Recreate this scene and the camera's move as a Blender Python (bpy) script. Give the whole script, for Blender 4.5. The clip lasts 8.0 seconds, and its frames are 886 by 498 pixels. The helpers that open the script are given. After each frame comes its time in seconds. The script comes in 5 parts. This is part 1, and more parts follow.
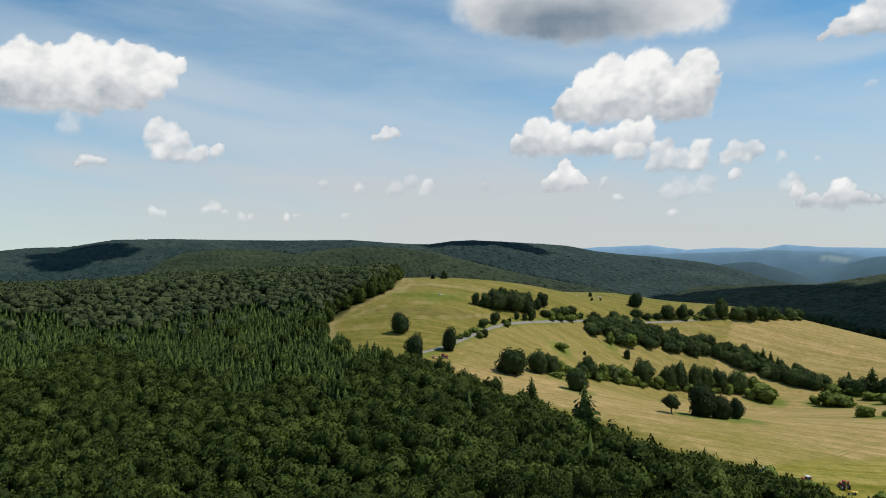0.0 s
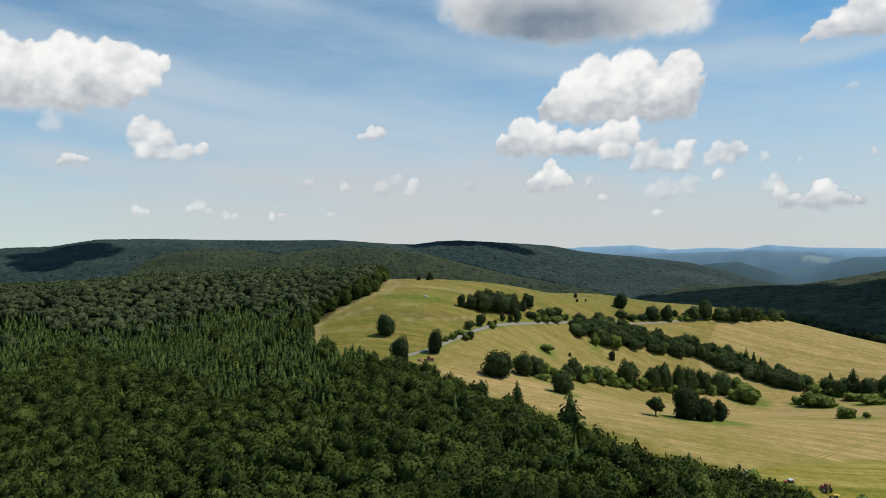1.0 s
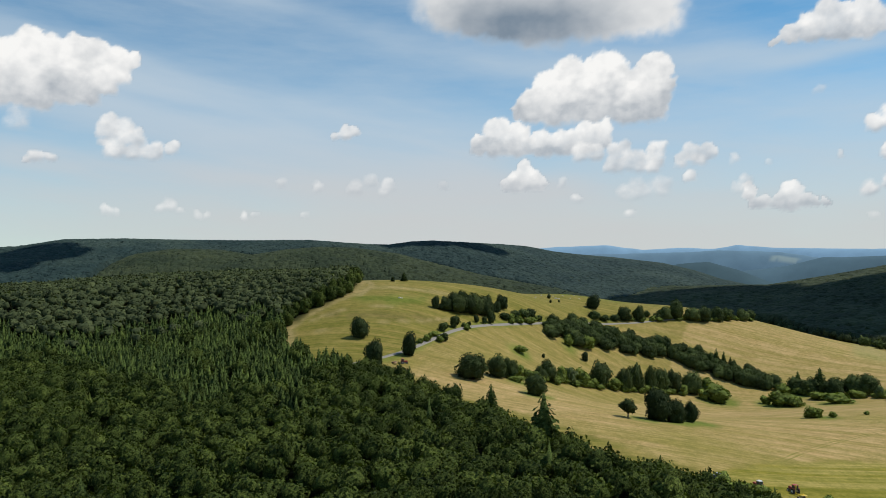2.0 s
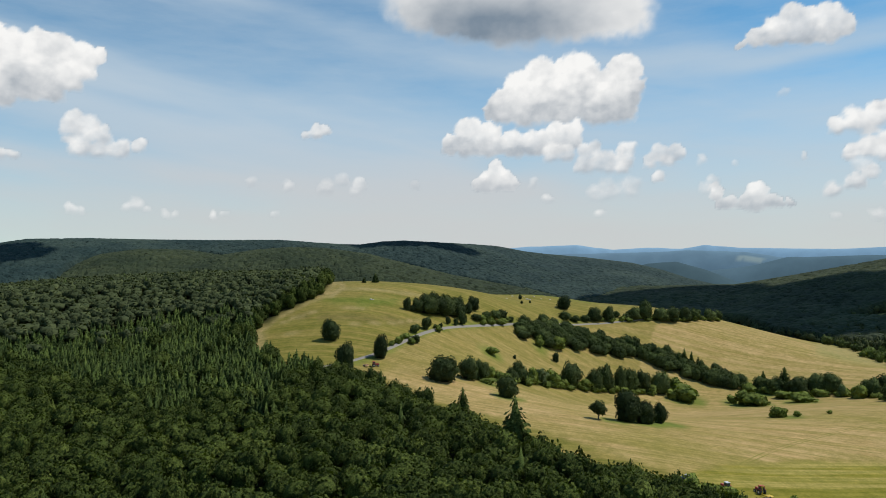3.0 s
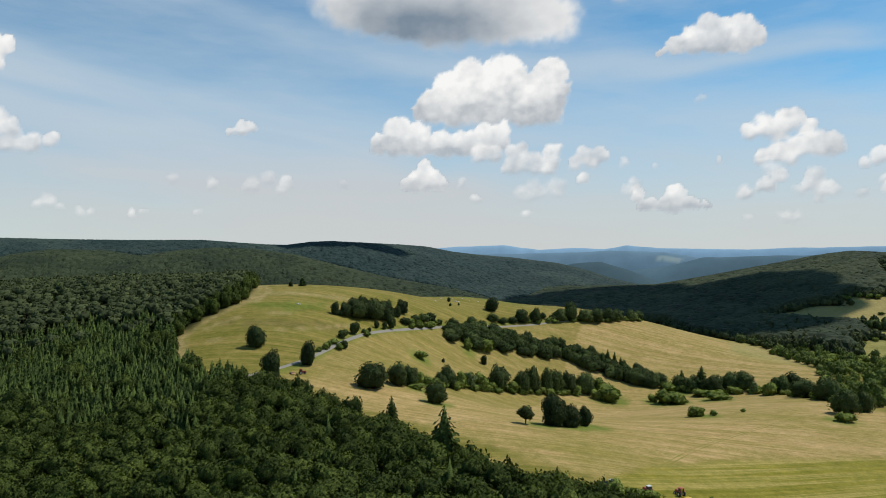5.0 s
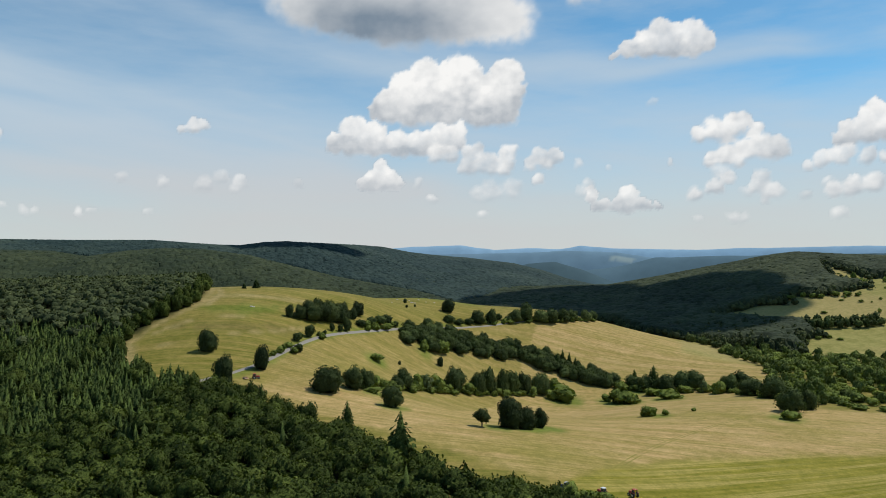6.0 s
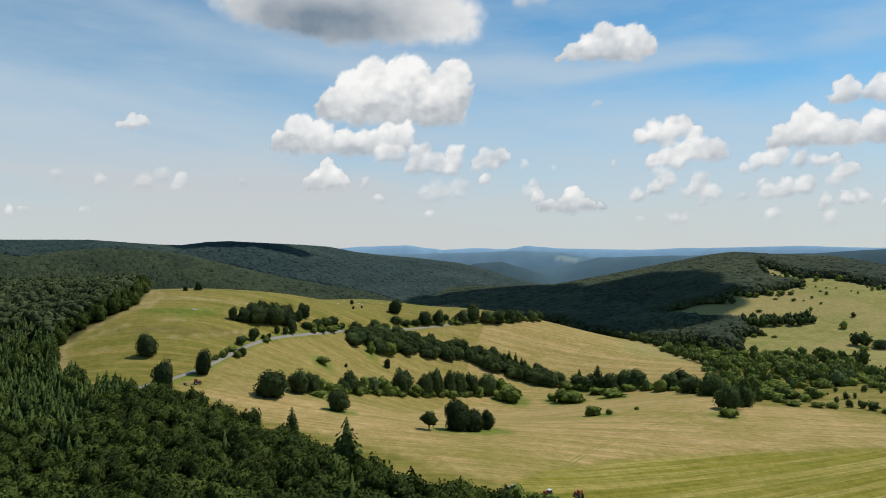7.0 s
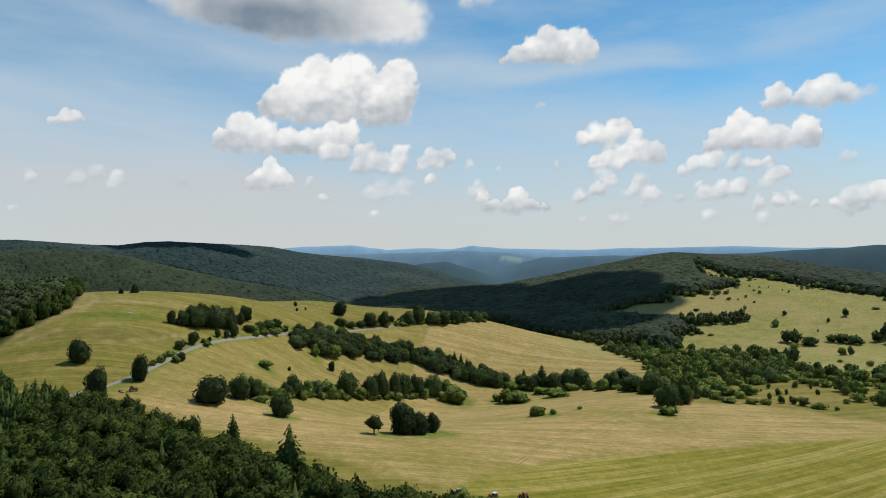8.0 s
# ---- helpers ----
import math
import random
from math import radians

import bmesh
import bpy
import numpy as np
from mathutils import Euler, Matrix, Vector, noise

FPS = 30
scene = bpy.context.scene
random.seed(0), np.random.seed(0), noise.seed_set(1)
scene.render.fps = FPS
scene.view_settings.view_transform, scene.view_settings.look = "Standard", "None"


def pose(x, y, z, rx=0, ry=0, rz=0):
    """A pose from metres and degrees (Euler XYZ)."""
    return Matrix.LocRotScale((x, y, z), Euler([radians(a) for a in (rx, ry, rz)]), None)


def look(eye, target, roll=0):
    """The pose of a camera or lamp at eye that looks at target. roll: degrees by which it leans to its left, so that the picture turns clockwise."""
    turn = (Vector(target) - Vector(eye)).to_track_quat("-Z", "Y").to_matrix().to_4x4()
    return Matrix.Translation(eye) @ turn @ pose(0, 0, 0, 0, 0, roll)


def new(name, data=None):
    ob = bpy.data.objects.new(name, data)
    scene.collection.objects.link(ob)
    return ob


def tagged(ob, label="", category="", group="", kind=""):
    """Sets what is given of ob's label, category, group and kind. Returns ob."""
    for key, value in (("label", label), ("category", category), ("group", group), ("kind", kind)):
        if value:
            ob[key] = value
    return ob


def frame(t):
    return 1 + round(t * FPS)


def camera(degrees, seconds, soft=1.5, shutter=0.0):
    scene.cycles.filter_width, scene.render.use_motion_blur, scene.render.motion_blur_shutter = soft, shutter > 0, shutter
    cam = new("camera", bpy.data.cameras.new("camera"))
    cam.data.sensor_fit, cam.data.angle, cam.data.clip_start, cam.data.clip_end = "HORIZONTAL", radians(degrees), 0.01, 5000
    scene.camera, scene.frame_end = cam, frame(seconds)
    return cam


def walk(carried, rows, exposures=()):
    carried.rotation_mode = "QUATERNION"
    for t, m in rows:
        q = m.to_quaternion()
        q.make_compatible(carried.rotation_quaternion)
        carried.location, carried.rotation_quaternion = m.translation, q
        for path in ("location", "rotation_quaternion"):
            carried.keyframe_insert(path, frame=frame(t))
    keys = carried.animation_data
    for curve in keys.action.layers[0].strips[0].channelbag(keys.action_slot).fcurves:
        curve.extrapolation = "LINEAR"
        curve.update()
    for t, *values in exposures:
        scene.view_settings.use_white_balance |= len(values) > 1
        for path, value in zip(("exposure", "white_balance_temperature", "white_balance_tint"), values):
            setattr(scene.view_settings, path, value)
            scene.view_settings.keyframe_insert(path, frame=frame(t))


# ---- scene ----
cam = camera(63.47, 8.0, soft=0.9)
PATH = [
    (0.0, 0.00, -0.00, 80.00, 91.20, 0.03, -0.00),
    (0.5, -0.06, 0.12, 80.86, 91.18, 0.01, -0.41),
    (1.0, -0.06, 0.27, 81.76, 91.15, -0.01, -1.14),
    (1.5, -0.05, 0.42, 82.56, 91.13, -0.03, -2.15),
    (3.0, -0.19, 1.30, 85.01, 91.06, -0.04, -5.49),
    (3.5, -0.17, 1.63, 85.88, 91.04, -0.04, -6.81),
    (4.0, -0.15, 1.96, 86.77, 91.03, -0.04, -8.22),
    (4.5, -0.11, 2.33, 87.64, 91.01, -0.04, -9.66),
    (6.0, 0.08, 3.99, 90.11, 90.98, -0.02, -14.68),
    (6.5, 0.31, 4.67, 90.79, 90.96, 0.00, -16.72),
    (7.0, 0.60, 5.40, 91.48, 90.95, 0.03, -18.89),
    (7.5, 0.92, 6.18, 92.10, 90.93, 0.06, -21.07),
    (8.0, 1.23, 6.97, 92.75, 90.93, 0.10, -23.25),
]
walk(cam, [(t, pose(*p)) for t, *p in PATH])

# ---- world, sun and sky ----
SUN_AZ, SUN_EL = 80.0, 57.0
world = bpy.data.worlds.new("summer_sky")
scene.world = world
world.use_nodes = True
wn = world.node_tree
sky = wn.nodes.new("ShaderNodeTexSky")
sky.sky_type = "NISHITA"
sky.sun_disc = False
sky.sun_elevation, sky.sun_rotation = radians(SUN_EL), radians(SUN_AZ)
sky.altitude, sky.air_density, sky.dust_density, sky.ozone_density = 1500, 1.0, 0.15, 1.0
clear = wn.nodes.new("ShaderNodeMixRGB")
clear.blend_type = "MULTIPLY"
clear.inputs[0].default_value, clear.inputs[2].default_value = 1.0, (0.60, 0.95, 0.98, 1)
wn.links.new(sky.outputs[0], clear.inputs[1])
wn.links.new(clear.outputs[0], wn.nodes["Background"].inputs[0])
wn.nodes["Background"].inputs[1].default_value = 0.125
sun_way = Vector((math.sin(radians(SUN_AZ)) * math.cos(radians(SUN_EL)), math.cos(radians(SUN_AZ)) * math.cos(radians(SUN_EL)), math.sin(radians(SUN_EL))))
sun = new("sun", bpy.data.lights.new("sun", "SUN"))
sun.data.energy, sun.data.angle, sun.data.color = 3.6, radians(0.53), (1.0, 0.95, 0.87)
sun.matrix_world = look(sun_way * 3000, (0, 0, 0))

# ---- small numeric helpers ----
rng = np.random.default_rng(7)
TABLE = np.random.default_rng(3).random((256, 256))


def value_noise(x, y):
    xi, yi = np.floor(x).astype(int), np.floor(y).astype(int)
    fx, fy = x - xi, y - yi
    fx, fy = fx * fx * (3 - 2 * fx), fy * fy * (3 - 2 * fy)
    a, b = TABLE[xi % 256, yi % 256], TABLE[(xi + 1) % 256, yi % 256]
    c, d = TABLE[xi % 256, (yi + 1) % 256], TABLE[(xi + 1) % 256, (yi + 1) % 256]
    return (a * (1 - fx) + b * fx) * (1 - fy) + (c * (1 - fx) + d * fx) * fy


def fbm(x, y, octaves=4):
    total, weight = 0.0, 0.0
    for k in range(octaves):
        total = total + value_noise(x * 2 ** k + 17.3 * k, y * 2 ** k + 5.1 * k) * 0.5 ** k
        weight += 0.5 ** k
    return total / weight


def ramp(a, b, v):
    s = np.clip((v - a) / (b - a), 0, 1)
    return s * s * (3 - 2 * s)


def inside(x, y, ring):
    """True where the plan point lies inside the closed ring."""
    x, y = np.asarray(x, float), np.asarray(y, float)
    hit = np.zeros(x.shape, bool)
    for (ax, ay), (bx, by) in zip(ring, ring[1:] + ring[:1]):
        cross = (ay > y) != (by > y)
        hit ^= cross & (x < (bx - ax) * (y - ay) / (by - ay + 1e-12) + ax)
    return hit


def mesh_of(name, verts, tris, material, smooth=False, floats=None, normals=None):
    """One mesh from arrays of vertices and triangles, with float attributes and, where given, normals per vertex."""
    verts, tris = np.asarray(verts, np.float32), np.asarray(tris, np.int32)
    me = bpy.data.meshes.new(name)
    me.vertices.add(len(verts))
    me.vertices.foreach_set("co", verts.ravel())
    me.loops.add(tris.size)
    me.loops.foreach_set("vertex_index", tris.ravel())
    me.polygons.add(len(tris))
    me.polygons.foreach_set("loop_start", np.arange(0, tris.size, 3, dtype=np.int32))
    me.polygons.foreach_set("use_smooth", np.full(len(tris), smooth))
    for key, values in (floats or {}).items():
        me.attributes.new(key, "FLOAT", "POINT").data.foreach_set("value", np.asarray(values, np.float32))
    if normals is not None:
        me.attributes.new("custom_normal", "FLOAT_VECTOR", "POINT").data.foreach_set("vector", np.asarray(normals, np.float32).ravel())
    me.materials.append(material)
    me.update(calc_edges=True)
    return me


def grid_tris(rows, cols):
    i = (np.arange(rows - 1)[:, None] * cols + np.arange(cols - 1)).ravel()
    return np.concatenate([np.stack([i, i + 1, i + cols + 1], 1), np.stack([i, i + cols + 1, i + cols], 1)])


# ---- the lie of the land ----
# rounded rises on rings about the take-off point: distance, spacing in degrees, breadth
RINGS = [(120, 90, 130), (240, 40, 110), (380, 13, 95), (520, 11, 105), (680, 10, 115), (880, 11, 170), (1180, 13, 230), (1550, 20, 400)]
RISES = [
    9.2, -2.3, 14.4, -20.3, 8.3, 9, 5.5, 4.3, 3.3, 6.1, -10.2, 17.6, 20.5, -14.3, -6.5, 45.8, -4, -38.2, 34, -6.3,
    -6.5, 1.5, 20.3, 25.3, 15.4, 5.2, 36.1, 7.2, -39.6, -2.7, 3.9, 2.5, -1.8, 43.1, 8.4, 28.6, 31.6, -27.6, 83.3, -18.9,
    -18.7, 22.9, -22.2, -1.6, -22.2, 7.4, -21, -0.1, -10.1, 8.4, -8.6, 18.6, -11.7, 1, -9.9, -10, 17.1, 12.6, 4.5, 9.5, 4,
]
CENTRES = [(d * math.sin(radians(a)), d * math.cos(radians(a)), w) for d, step, w in RINGS for a in np.arange(-40 + step / 2, 66, step)]
CENTRES += [(-300, -100, 260), (250, -100, 260), (112, 695, 48), (191, 835, 42), (140, 800, 38)]
# ridges: crest distance, foot distance, then bearing and slope of the crest line as seen from 90 m up
MAIN_RIDGE = [(-60, .0115), (-31.7, .0133), (-30.1, .0170), (-27.6, .0189), (-24.7, .0282), (-20.9, .0304), (-16.9, .0294), (-12.6, .0290), (-7.4, .0302), (-2.9, .0250),
              (-1.1, .0243), (0.7, .0286), (2.3, .0298), (7.5, .0257), (9.7, .0224), (11.9, .0145), (14, .0097), (16.5, .0065), (20.2, -.0011), (22.5, -.0107), (24.4, -.0220), (26.6, -.0309), (31, -.0495), (60, -.0545)]
DARK_HILL = [(12, -.07), (16, -.048), (19.5, -.0381), (24, -.0342), (27.6, -.0326), (30.7, -.0222), (35.1, -.0065), (39.4, .0088), (40.9, .0117), (43.8, .0085), (47.3, .0062), (51, -.0059), (54.9, -.015), (75, -.03)]
# two spurs run down from the main ridge towards the meadows
MIDDLE_SPUR = [(-20, -.09), (-17, -.020), (-14.8, -.002), (-13.3, .0072), (-11.7, .0143), (-9, .022), (-6.5, .0255), (-4, .0245), (-2.2, .0205), (-0.45, .0165), (2.4, .0036), (6.4, -.0137), (11.7, -.031), (16, -.05), (19, -.10)]
WEST_SPUR = [(-30, -.10), (-27, -.04), (-24.8, -.016), (-21.2, .0072), (-20, .0145), (-17.4, .0215), (-14, .0205), (-11, .012), (-8, -.01), (-4, -.10)]
RIDGES = [(((-60, 1750), (4, 1750), (16, 2500)), 1120, 600, MAIN_RIDGE, ((4, 67.9), (16, 70)), 60), (((0, 1400),), 1050, 450, MIDDLE_SPUR, ((0, 64),), 30), (((0, 1500),), 1100, 350, WEST_SPUR, ((0, 64),), 30),
          (((0, 1650),), 1010, 650, DARK_HILL, ((0, 77),), 90)]


def table_at(az, table):
    return np.interp(az, [p[0] for p in table], [p[1] for p in table])


def ridge_height(k, x, y):
    """Height of one ridge over the plan, far below ground where it does not reach."""
    crests, foot, behind, line, level, fold = RIDGES[k]
    r, az = np.hypot(x, y), np.degrees(np.arctan2(x, y))
    crest = table_at(az, crests)
    top = table_at(az, level) + crest * table_at(az, line)
    s = np.where(r < crest, np.clip((r - foot) / (crest - foot), 0, 1), np.clip((crest + behind - r) / behind, 0, 1))
    folds = (fbm(x / 300 + 9, y / 300 + 4, 3) - 0.5) * fold * s * (1 - s) ** 0.8
    s = s * (2 - s) * 0.35 + s * s * (3 - 2 * s) * 0.65
    return np.where((np.abs(az) < 80) & (s > 0), -24 + (top + 24) * s + folds, -99.0)


def land(x, y):
    x, y = np.asarray(x, float), np.asarray(y, float)
    z = np.full(x.shape, -10.0)
    for (cx, cy, w), h in zip(CENTRES, RISES):
        z += h * np.exp(-((x - cx) ** 2 + (y - cy) ** 2) / (2 * w * w))
    for k in range(len(RIDGES)):
        z = np.maximum(z, ridge_height(k, x, y))
    r, az = np.hypot(x, y), np.degrees(np.arctan2(x, y))
    cap = np.interp(az, [-60, -31, -27, -24.7, -21, -17, -14, -11], [47, 48, 49.5, 52, 57, 60.5, 64, 90])
    return np.where((y > 380) & (r < 1120), z - 2.5 * np.logaddexp(0, (z - cap) / 2.5), z)


def land_at(x, y):
    return float(land(np.array([x]), np.array([y]))[0])


# plan outlines of woods and fields
FOREST_EDGE = [(-42, 700), (-38, 640), (-44, 562), (-61, 534), (-74, 510), (-82, 480), (-68, 422), (-38, 383), (-18, 365), (-2, 348), (11, 322), (24, 298), (38, 281),
               (50, 256), (55, 229), (67, 219), (90, 210), (104, 190), (118, 120), (118, -300), (-1100, -300), (-1100, 1000), (-70, 1000)]

# ---- materials ----
def shader(name):
    m = bpy.data.materials.new(name)
    m.use_nodes = True
    t = m.node_tree
    return m, t, t.nodes["Principled BSDF"]


def node(t, kind, ins=None, **props):
    n = t.nodes.new("ShaderNode" + kind)
    for k, v in props.items():
        setattr(n, k, v)
    for k, v in (ins or {}).items():
        if isinstance(v, bpy.types.NodeSocket):
            t.links.new(v, n.inputs[k])
        else:
            n.inputs[k].default_value = v
    return n


def mixed(t, fac, a, b, blend="MIX"):
    n = node(t, "MixRGB", {0: fac}, blend_type=blend)
    for k, v in ((1, a), (2, b)):
        if isinstance(v, bpy.types.NodeSocket):
            t.links.new(v, n.inputs[k])
        else:
            n.inputs[k].default_value = (*v, 1)
    return n.outputs[0]


def attr(t, name):
    return node(t, "Attribute", attribute_name=name).outputs["Fac"]


def calc(t, op, a, b=0.0, clamp=False):
    n = node(t, "Math", {0: a, 1: b}, operation=op)
    n.use_clamp = clamp
    return n.outputs[0]


def noise_at(t, scale, detail=4.0, vec=None, rough=0.6):
    ins = {"Scale": scale, "Detail": detail, "Roughness": rough}
    if vec is not None:
        ins["Vector"] = vec
    else:
        ins["Vector"] = node(t, "NewGeometry").outputs["Position"]
    return node(t, "TexNoise", ins).outputs["Fac"]


def span(t, v, a, b):
    return node(t, "MapRange", {0: v, 1: a, 2: b}).outputs[0]


def leaf_material(name, dark, mid, light, thin=0.25, rough=0.85, crisp=1.0):
    """Foliage: each crown has a tint of its own, leaf sprays vary within it, and light passes through a little."""
    m, t, bsdf = shader(name)
    own = calc(t, "FRACT", calc(t, "ADD", attr(t, "tint"), node(t, "ObjectInfo").outputs["Random"]))
    spray = node(t, "NewGeometry").outputs["Random Per Island"]
    col = mixed(t, span(t, own, 0.0, 0.8), dark, mid)
    col = mixed(t, calc(t, "MULTIPLY", span(t, own, 0.80, 1.0), 0.55), col, light)
    col = mixed(t, calc(t, "MULTIPLY", calc(t, "POWER", spray, 2.5), 0.40), col, light)
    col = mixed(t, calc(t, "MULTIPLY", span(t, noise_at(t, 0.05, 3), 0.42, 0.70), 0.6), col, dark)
    # small-scale light and shade painted in: hollows of the relief darker, bumps lighter
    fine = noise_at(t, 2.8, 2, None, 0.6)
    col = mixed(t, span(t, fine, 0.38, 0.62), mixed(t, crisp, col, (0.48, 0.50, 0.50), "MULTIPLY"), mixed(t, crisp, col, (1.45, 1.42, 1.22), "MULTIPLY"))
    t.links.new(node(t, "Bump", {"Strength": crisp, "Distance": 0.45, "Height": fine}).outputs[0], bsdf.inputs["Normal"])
    t.links.new(col, bsdf.inputs["Base Color"])
    bsdf.inputs["Roughness"].default_value = rough
    bsdf.inputs["Specular IOR Level"].default_value = 0.08
    tr = node(t, "BsdfTranslucent")
    t.links.new(mixed(t, 1.0, col, (1.0, 1.15, 0.35), "MULTIPLY"), tr.inputs[0])
    mix = node(t, "MixShader", {0: thin, 1: bsdf.outputs[0], 2: tr.outputs[0]})
    t.links.new(mix.outputs[0], t.nodes["Material Output"].inputs[0])
    return m


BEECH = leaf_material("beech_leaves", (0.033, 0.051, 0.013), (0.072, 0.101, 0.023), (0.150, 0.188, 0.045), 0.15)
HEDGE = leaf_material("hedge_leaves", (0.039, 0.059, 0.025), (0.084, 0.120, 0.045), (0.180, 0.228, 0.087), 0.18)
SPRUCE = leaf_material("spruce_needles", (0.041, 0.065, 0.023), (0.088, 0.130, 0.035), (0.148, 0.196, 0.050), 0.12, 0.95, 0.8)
# leaves of far trees: air haze is painted in as greyer, low-contrast colour
HAZED_LEAF = leaf_material("hazed_far_leaves", (0.044, 0.058, 0.027), (0.076, 0.096, 0.042), (0.120, 0.142, 0.060), 0.15, 0.85, 0.45)
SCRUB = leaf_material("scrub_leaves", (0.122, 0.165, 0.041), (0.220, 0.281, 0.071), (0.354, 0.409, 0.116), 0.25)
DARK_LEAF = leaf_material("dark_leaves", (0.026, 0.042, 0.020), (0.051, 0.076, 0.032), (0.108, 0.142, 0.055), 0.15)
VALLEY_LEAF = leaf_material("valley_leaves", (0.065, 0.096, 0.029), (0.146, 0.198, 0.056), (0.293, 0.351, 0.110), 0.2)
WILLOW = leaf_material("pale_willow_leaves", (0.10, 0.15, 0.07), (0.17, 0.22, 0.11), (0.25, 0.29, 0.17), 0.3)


def bark_material():
    m, t, bsdf = shader("bark")
    n = noise_at(t, 3.0, 5)
    t.links.new(mixed(t, n, (0.05, 0.04, 0.03), (0.17, 0.14, 0.11)), bsdf.inputs["Base Color"])
    bsdf.inputs["Roughness"].default_value = 0.9
    t.links.new(node(t, "Bump", {"Strength": 0.6, "Height": n}).outputs[0], bsdf.inputs["Normal"])
    return m


BARK = bark_material()


def ground_material():
    """Mown meadow, hay stubble, fresh green swaths and wood floor, weighted by the field outlines."""
    m, t, bsdf = shader("meadow_ground")
    pos = node(t, "NewGeometry").outputs["Position"]
    broad = noise_at(t, 0.012, 5, pos)
    patch = noise_at(t, 0.06, 5, pos)
    fine = noise_at(t, 0.9, 6, pos, 0.7)
    grass = mixed(t, span(t, patch, 0.3, 0.7), (0.176, 0.158, 0.028), (0.270, 0.220, 0.058))
    hay = mixed(t, span(t, patch, 0.3, 0.7), (0.420, 0.285, 0.120), (0.555, 0.375, 0.190))
    hay = mixed(t, calc(t, "MULTIPLY", span(t, broad, 0.50, 0.66), 0.8), hay, (0.300, 0.240, 0.066))
    green = mixed(t, span(t, patch, 0.3, 0.7), (0.205, 0.180, 0.022), (0.310, 0.255, 0.048))
    pasture = mixed(t, span(t, patch, 0.3, 0.7), (0.235, 0.215, 0.062), (0.350, 0.300, 0.110))
    lush = mixed(t, span(t, patch, 0.3, 0.7), (0.100, 0.155, 0.018), (0.160, 0.210, 0.032))
    brown = mixed(t, span(t, patch, 0.3, 0.7), (0.150, 0.110, 0.045), (0.200, 0.150, 0.060))
    pale = mixed(t, span(t, patch, 0.3, 0.7), (0.310, 0.240, 0.100), (0.430, 0.320, 0.160))
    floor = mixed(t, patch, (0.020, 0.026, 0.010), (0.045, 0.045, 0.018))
    # mowing and raking lines run along the fields
    bend = node(t, "VectorMath", {0: node(t, "TexNoise", {"Vector": pos, "Scale": 0.006, "Detail": 0.0}).outputs["Color"], 1: (40.0, 40.0, 0.0)}, operation="MULTIPLY")
    bent = node(t, "VectorMath", {0: pos, 1: bend.outputs[0]}, operation="ADD").outputs[0]

    def mown(turn, long, wide, detail):
        way = node(t, "Mapping", {"Vector": bent, "Rotation": (0, 0, radians(turn)), "Scale": (long, wide, 40)}, vector_type="TEXTURE")
        return noise_at(t, 1.0, detail, way.outputs[0])

    across = attr(t, "strip")
    lines = mixed(t, across, mown(-21, 220, 8, 3), mown(-9, 140, 10, 3))
    thin = mixed(t, across, mown(-21, 150, 2.2, 2), mown(-9, 110, 2.6, 2))
    hay = mixed(t, calc(t, "MULTIPLY", span(t, lines, 0.44, 0.58), 0.55), hay, (0.300, 0.240, 0.066))
    hay = mixed(t, calc(t, "MULTIPLY", span(t, thin, 0.45, 0.56), 0.42), hay, mixed(t, 1.0, hay, (0.66, 0.70, 0.52), "MULTIPLY"))
    lines2, thin2 = mown(-4, 200, 9, 3), mown(-4, 140, 2.6, 2)
    grass = mixed(t, calc(t, "MULTIPLY", span(t, lines2, 0.46, 0.58), 0.6), grass, (0.347, 0.250, 0.085))
    grass = mixed(t, calc(t, "MULTIPLY", span(t, thin2, 0.45, 0.62), 0.5), grass, mixed(t, 1.0, grass, (0.60, 0.68, 0.42), "MULTIPLY"))
    lines3, thin3 = mown(9, 260, 8, 3), mown(9, 120, 2.2, 3)
    green = mixed(t, calc(t, "MULTIPLY", span(t, lines3, 0.47, 0.56), 0.8), green, (0.400, 0.310, 0.100))
    green = mixed(t, calc(t, "MULTIPLY", span(t, thin3, 0.46, 0.58), 0.6), green, mixed(t, 1.0, green, (0.62, 0.72, 0.40), "MULTIPLY"))
    swath = mown(-38, 200, 7, 3)
    pasture = mixed(t, calc(t, "MULTIPLY", span(t, swath, 0.46, 0.56), 0.45), pasture, (0.330, 0.290, 0.100))
    pasture = mixed(t, span(t, noise_at(t, 0.006, 4, pos), 0.50, 0.60), pasture, mixed(t, 0.55, pasture, (0.400, 0.295, 0.135)))
    # curved wheel tracks through the hay
    for cx, cy, reach in ((542.4, -117.2, 552.0), (542.4, -117.2, 554.0)):
        away = node(t, "VectorMath", {0: node(t, "VectorMath", {0: pos, 1: (1, 1, 0)}, operation="MULTIPLY").outputs[0], 1: (cx, cy, 0)}, operation="DISTANCE").outputs["Value"]
        rut = span(t, calc(t, "ABSOLUTE", calc(t, "SUBTRACT", away, reach)), 0.55, 0.15)
        hay = mixed(t, calc(t, "MULTIPLY", rut, calc(t, "MULTIPLY", span(t, patch, 0.35, 0.6), 0.7)), hay, (0.190, 0.185, 0.030))
    col = grass
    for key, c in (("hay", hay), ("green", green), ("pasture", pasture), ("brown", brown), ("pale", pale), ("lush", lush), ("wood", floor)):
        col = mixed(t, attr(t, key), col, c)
    middle = noise_at(t, 0.22, 5, pos, 0.65)
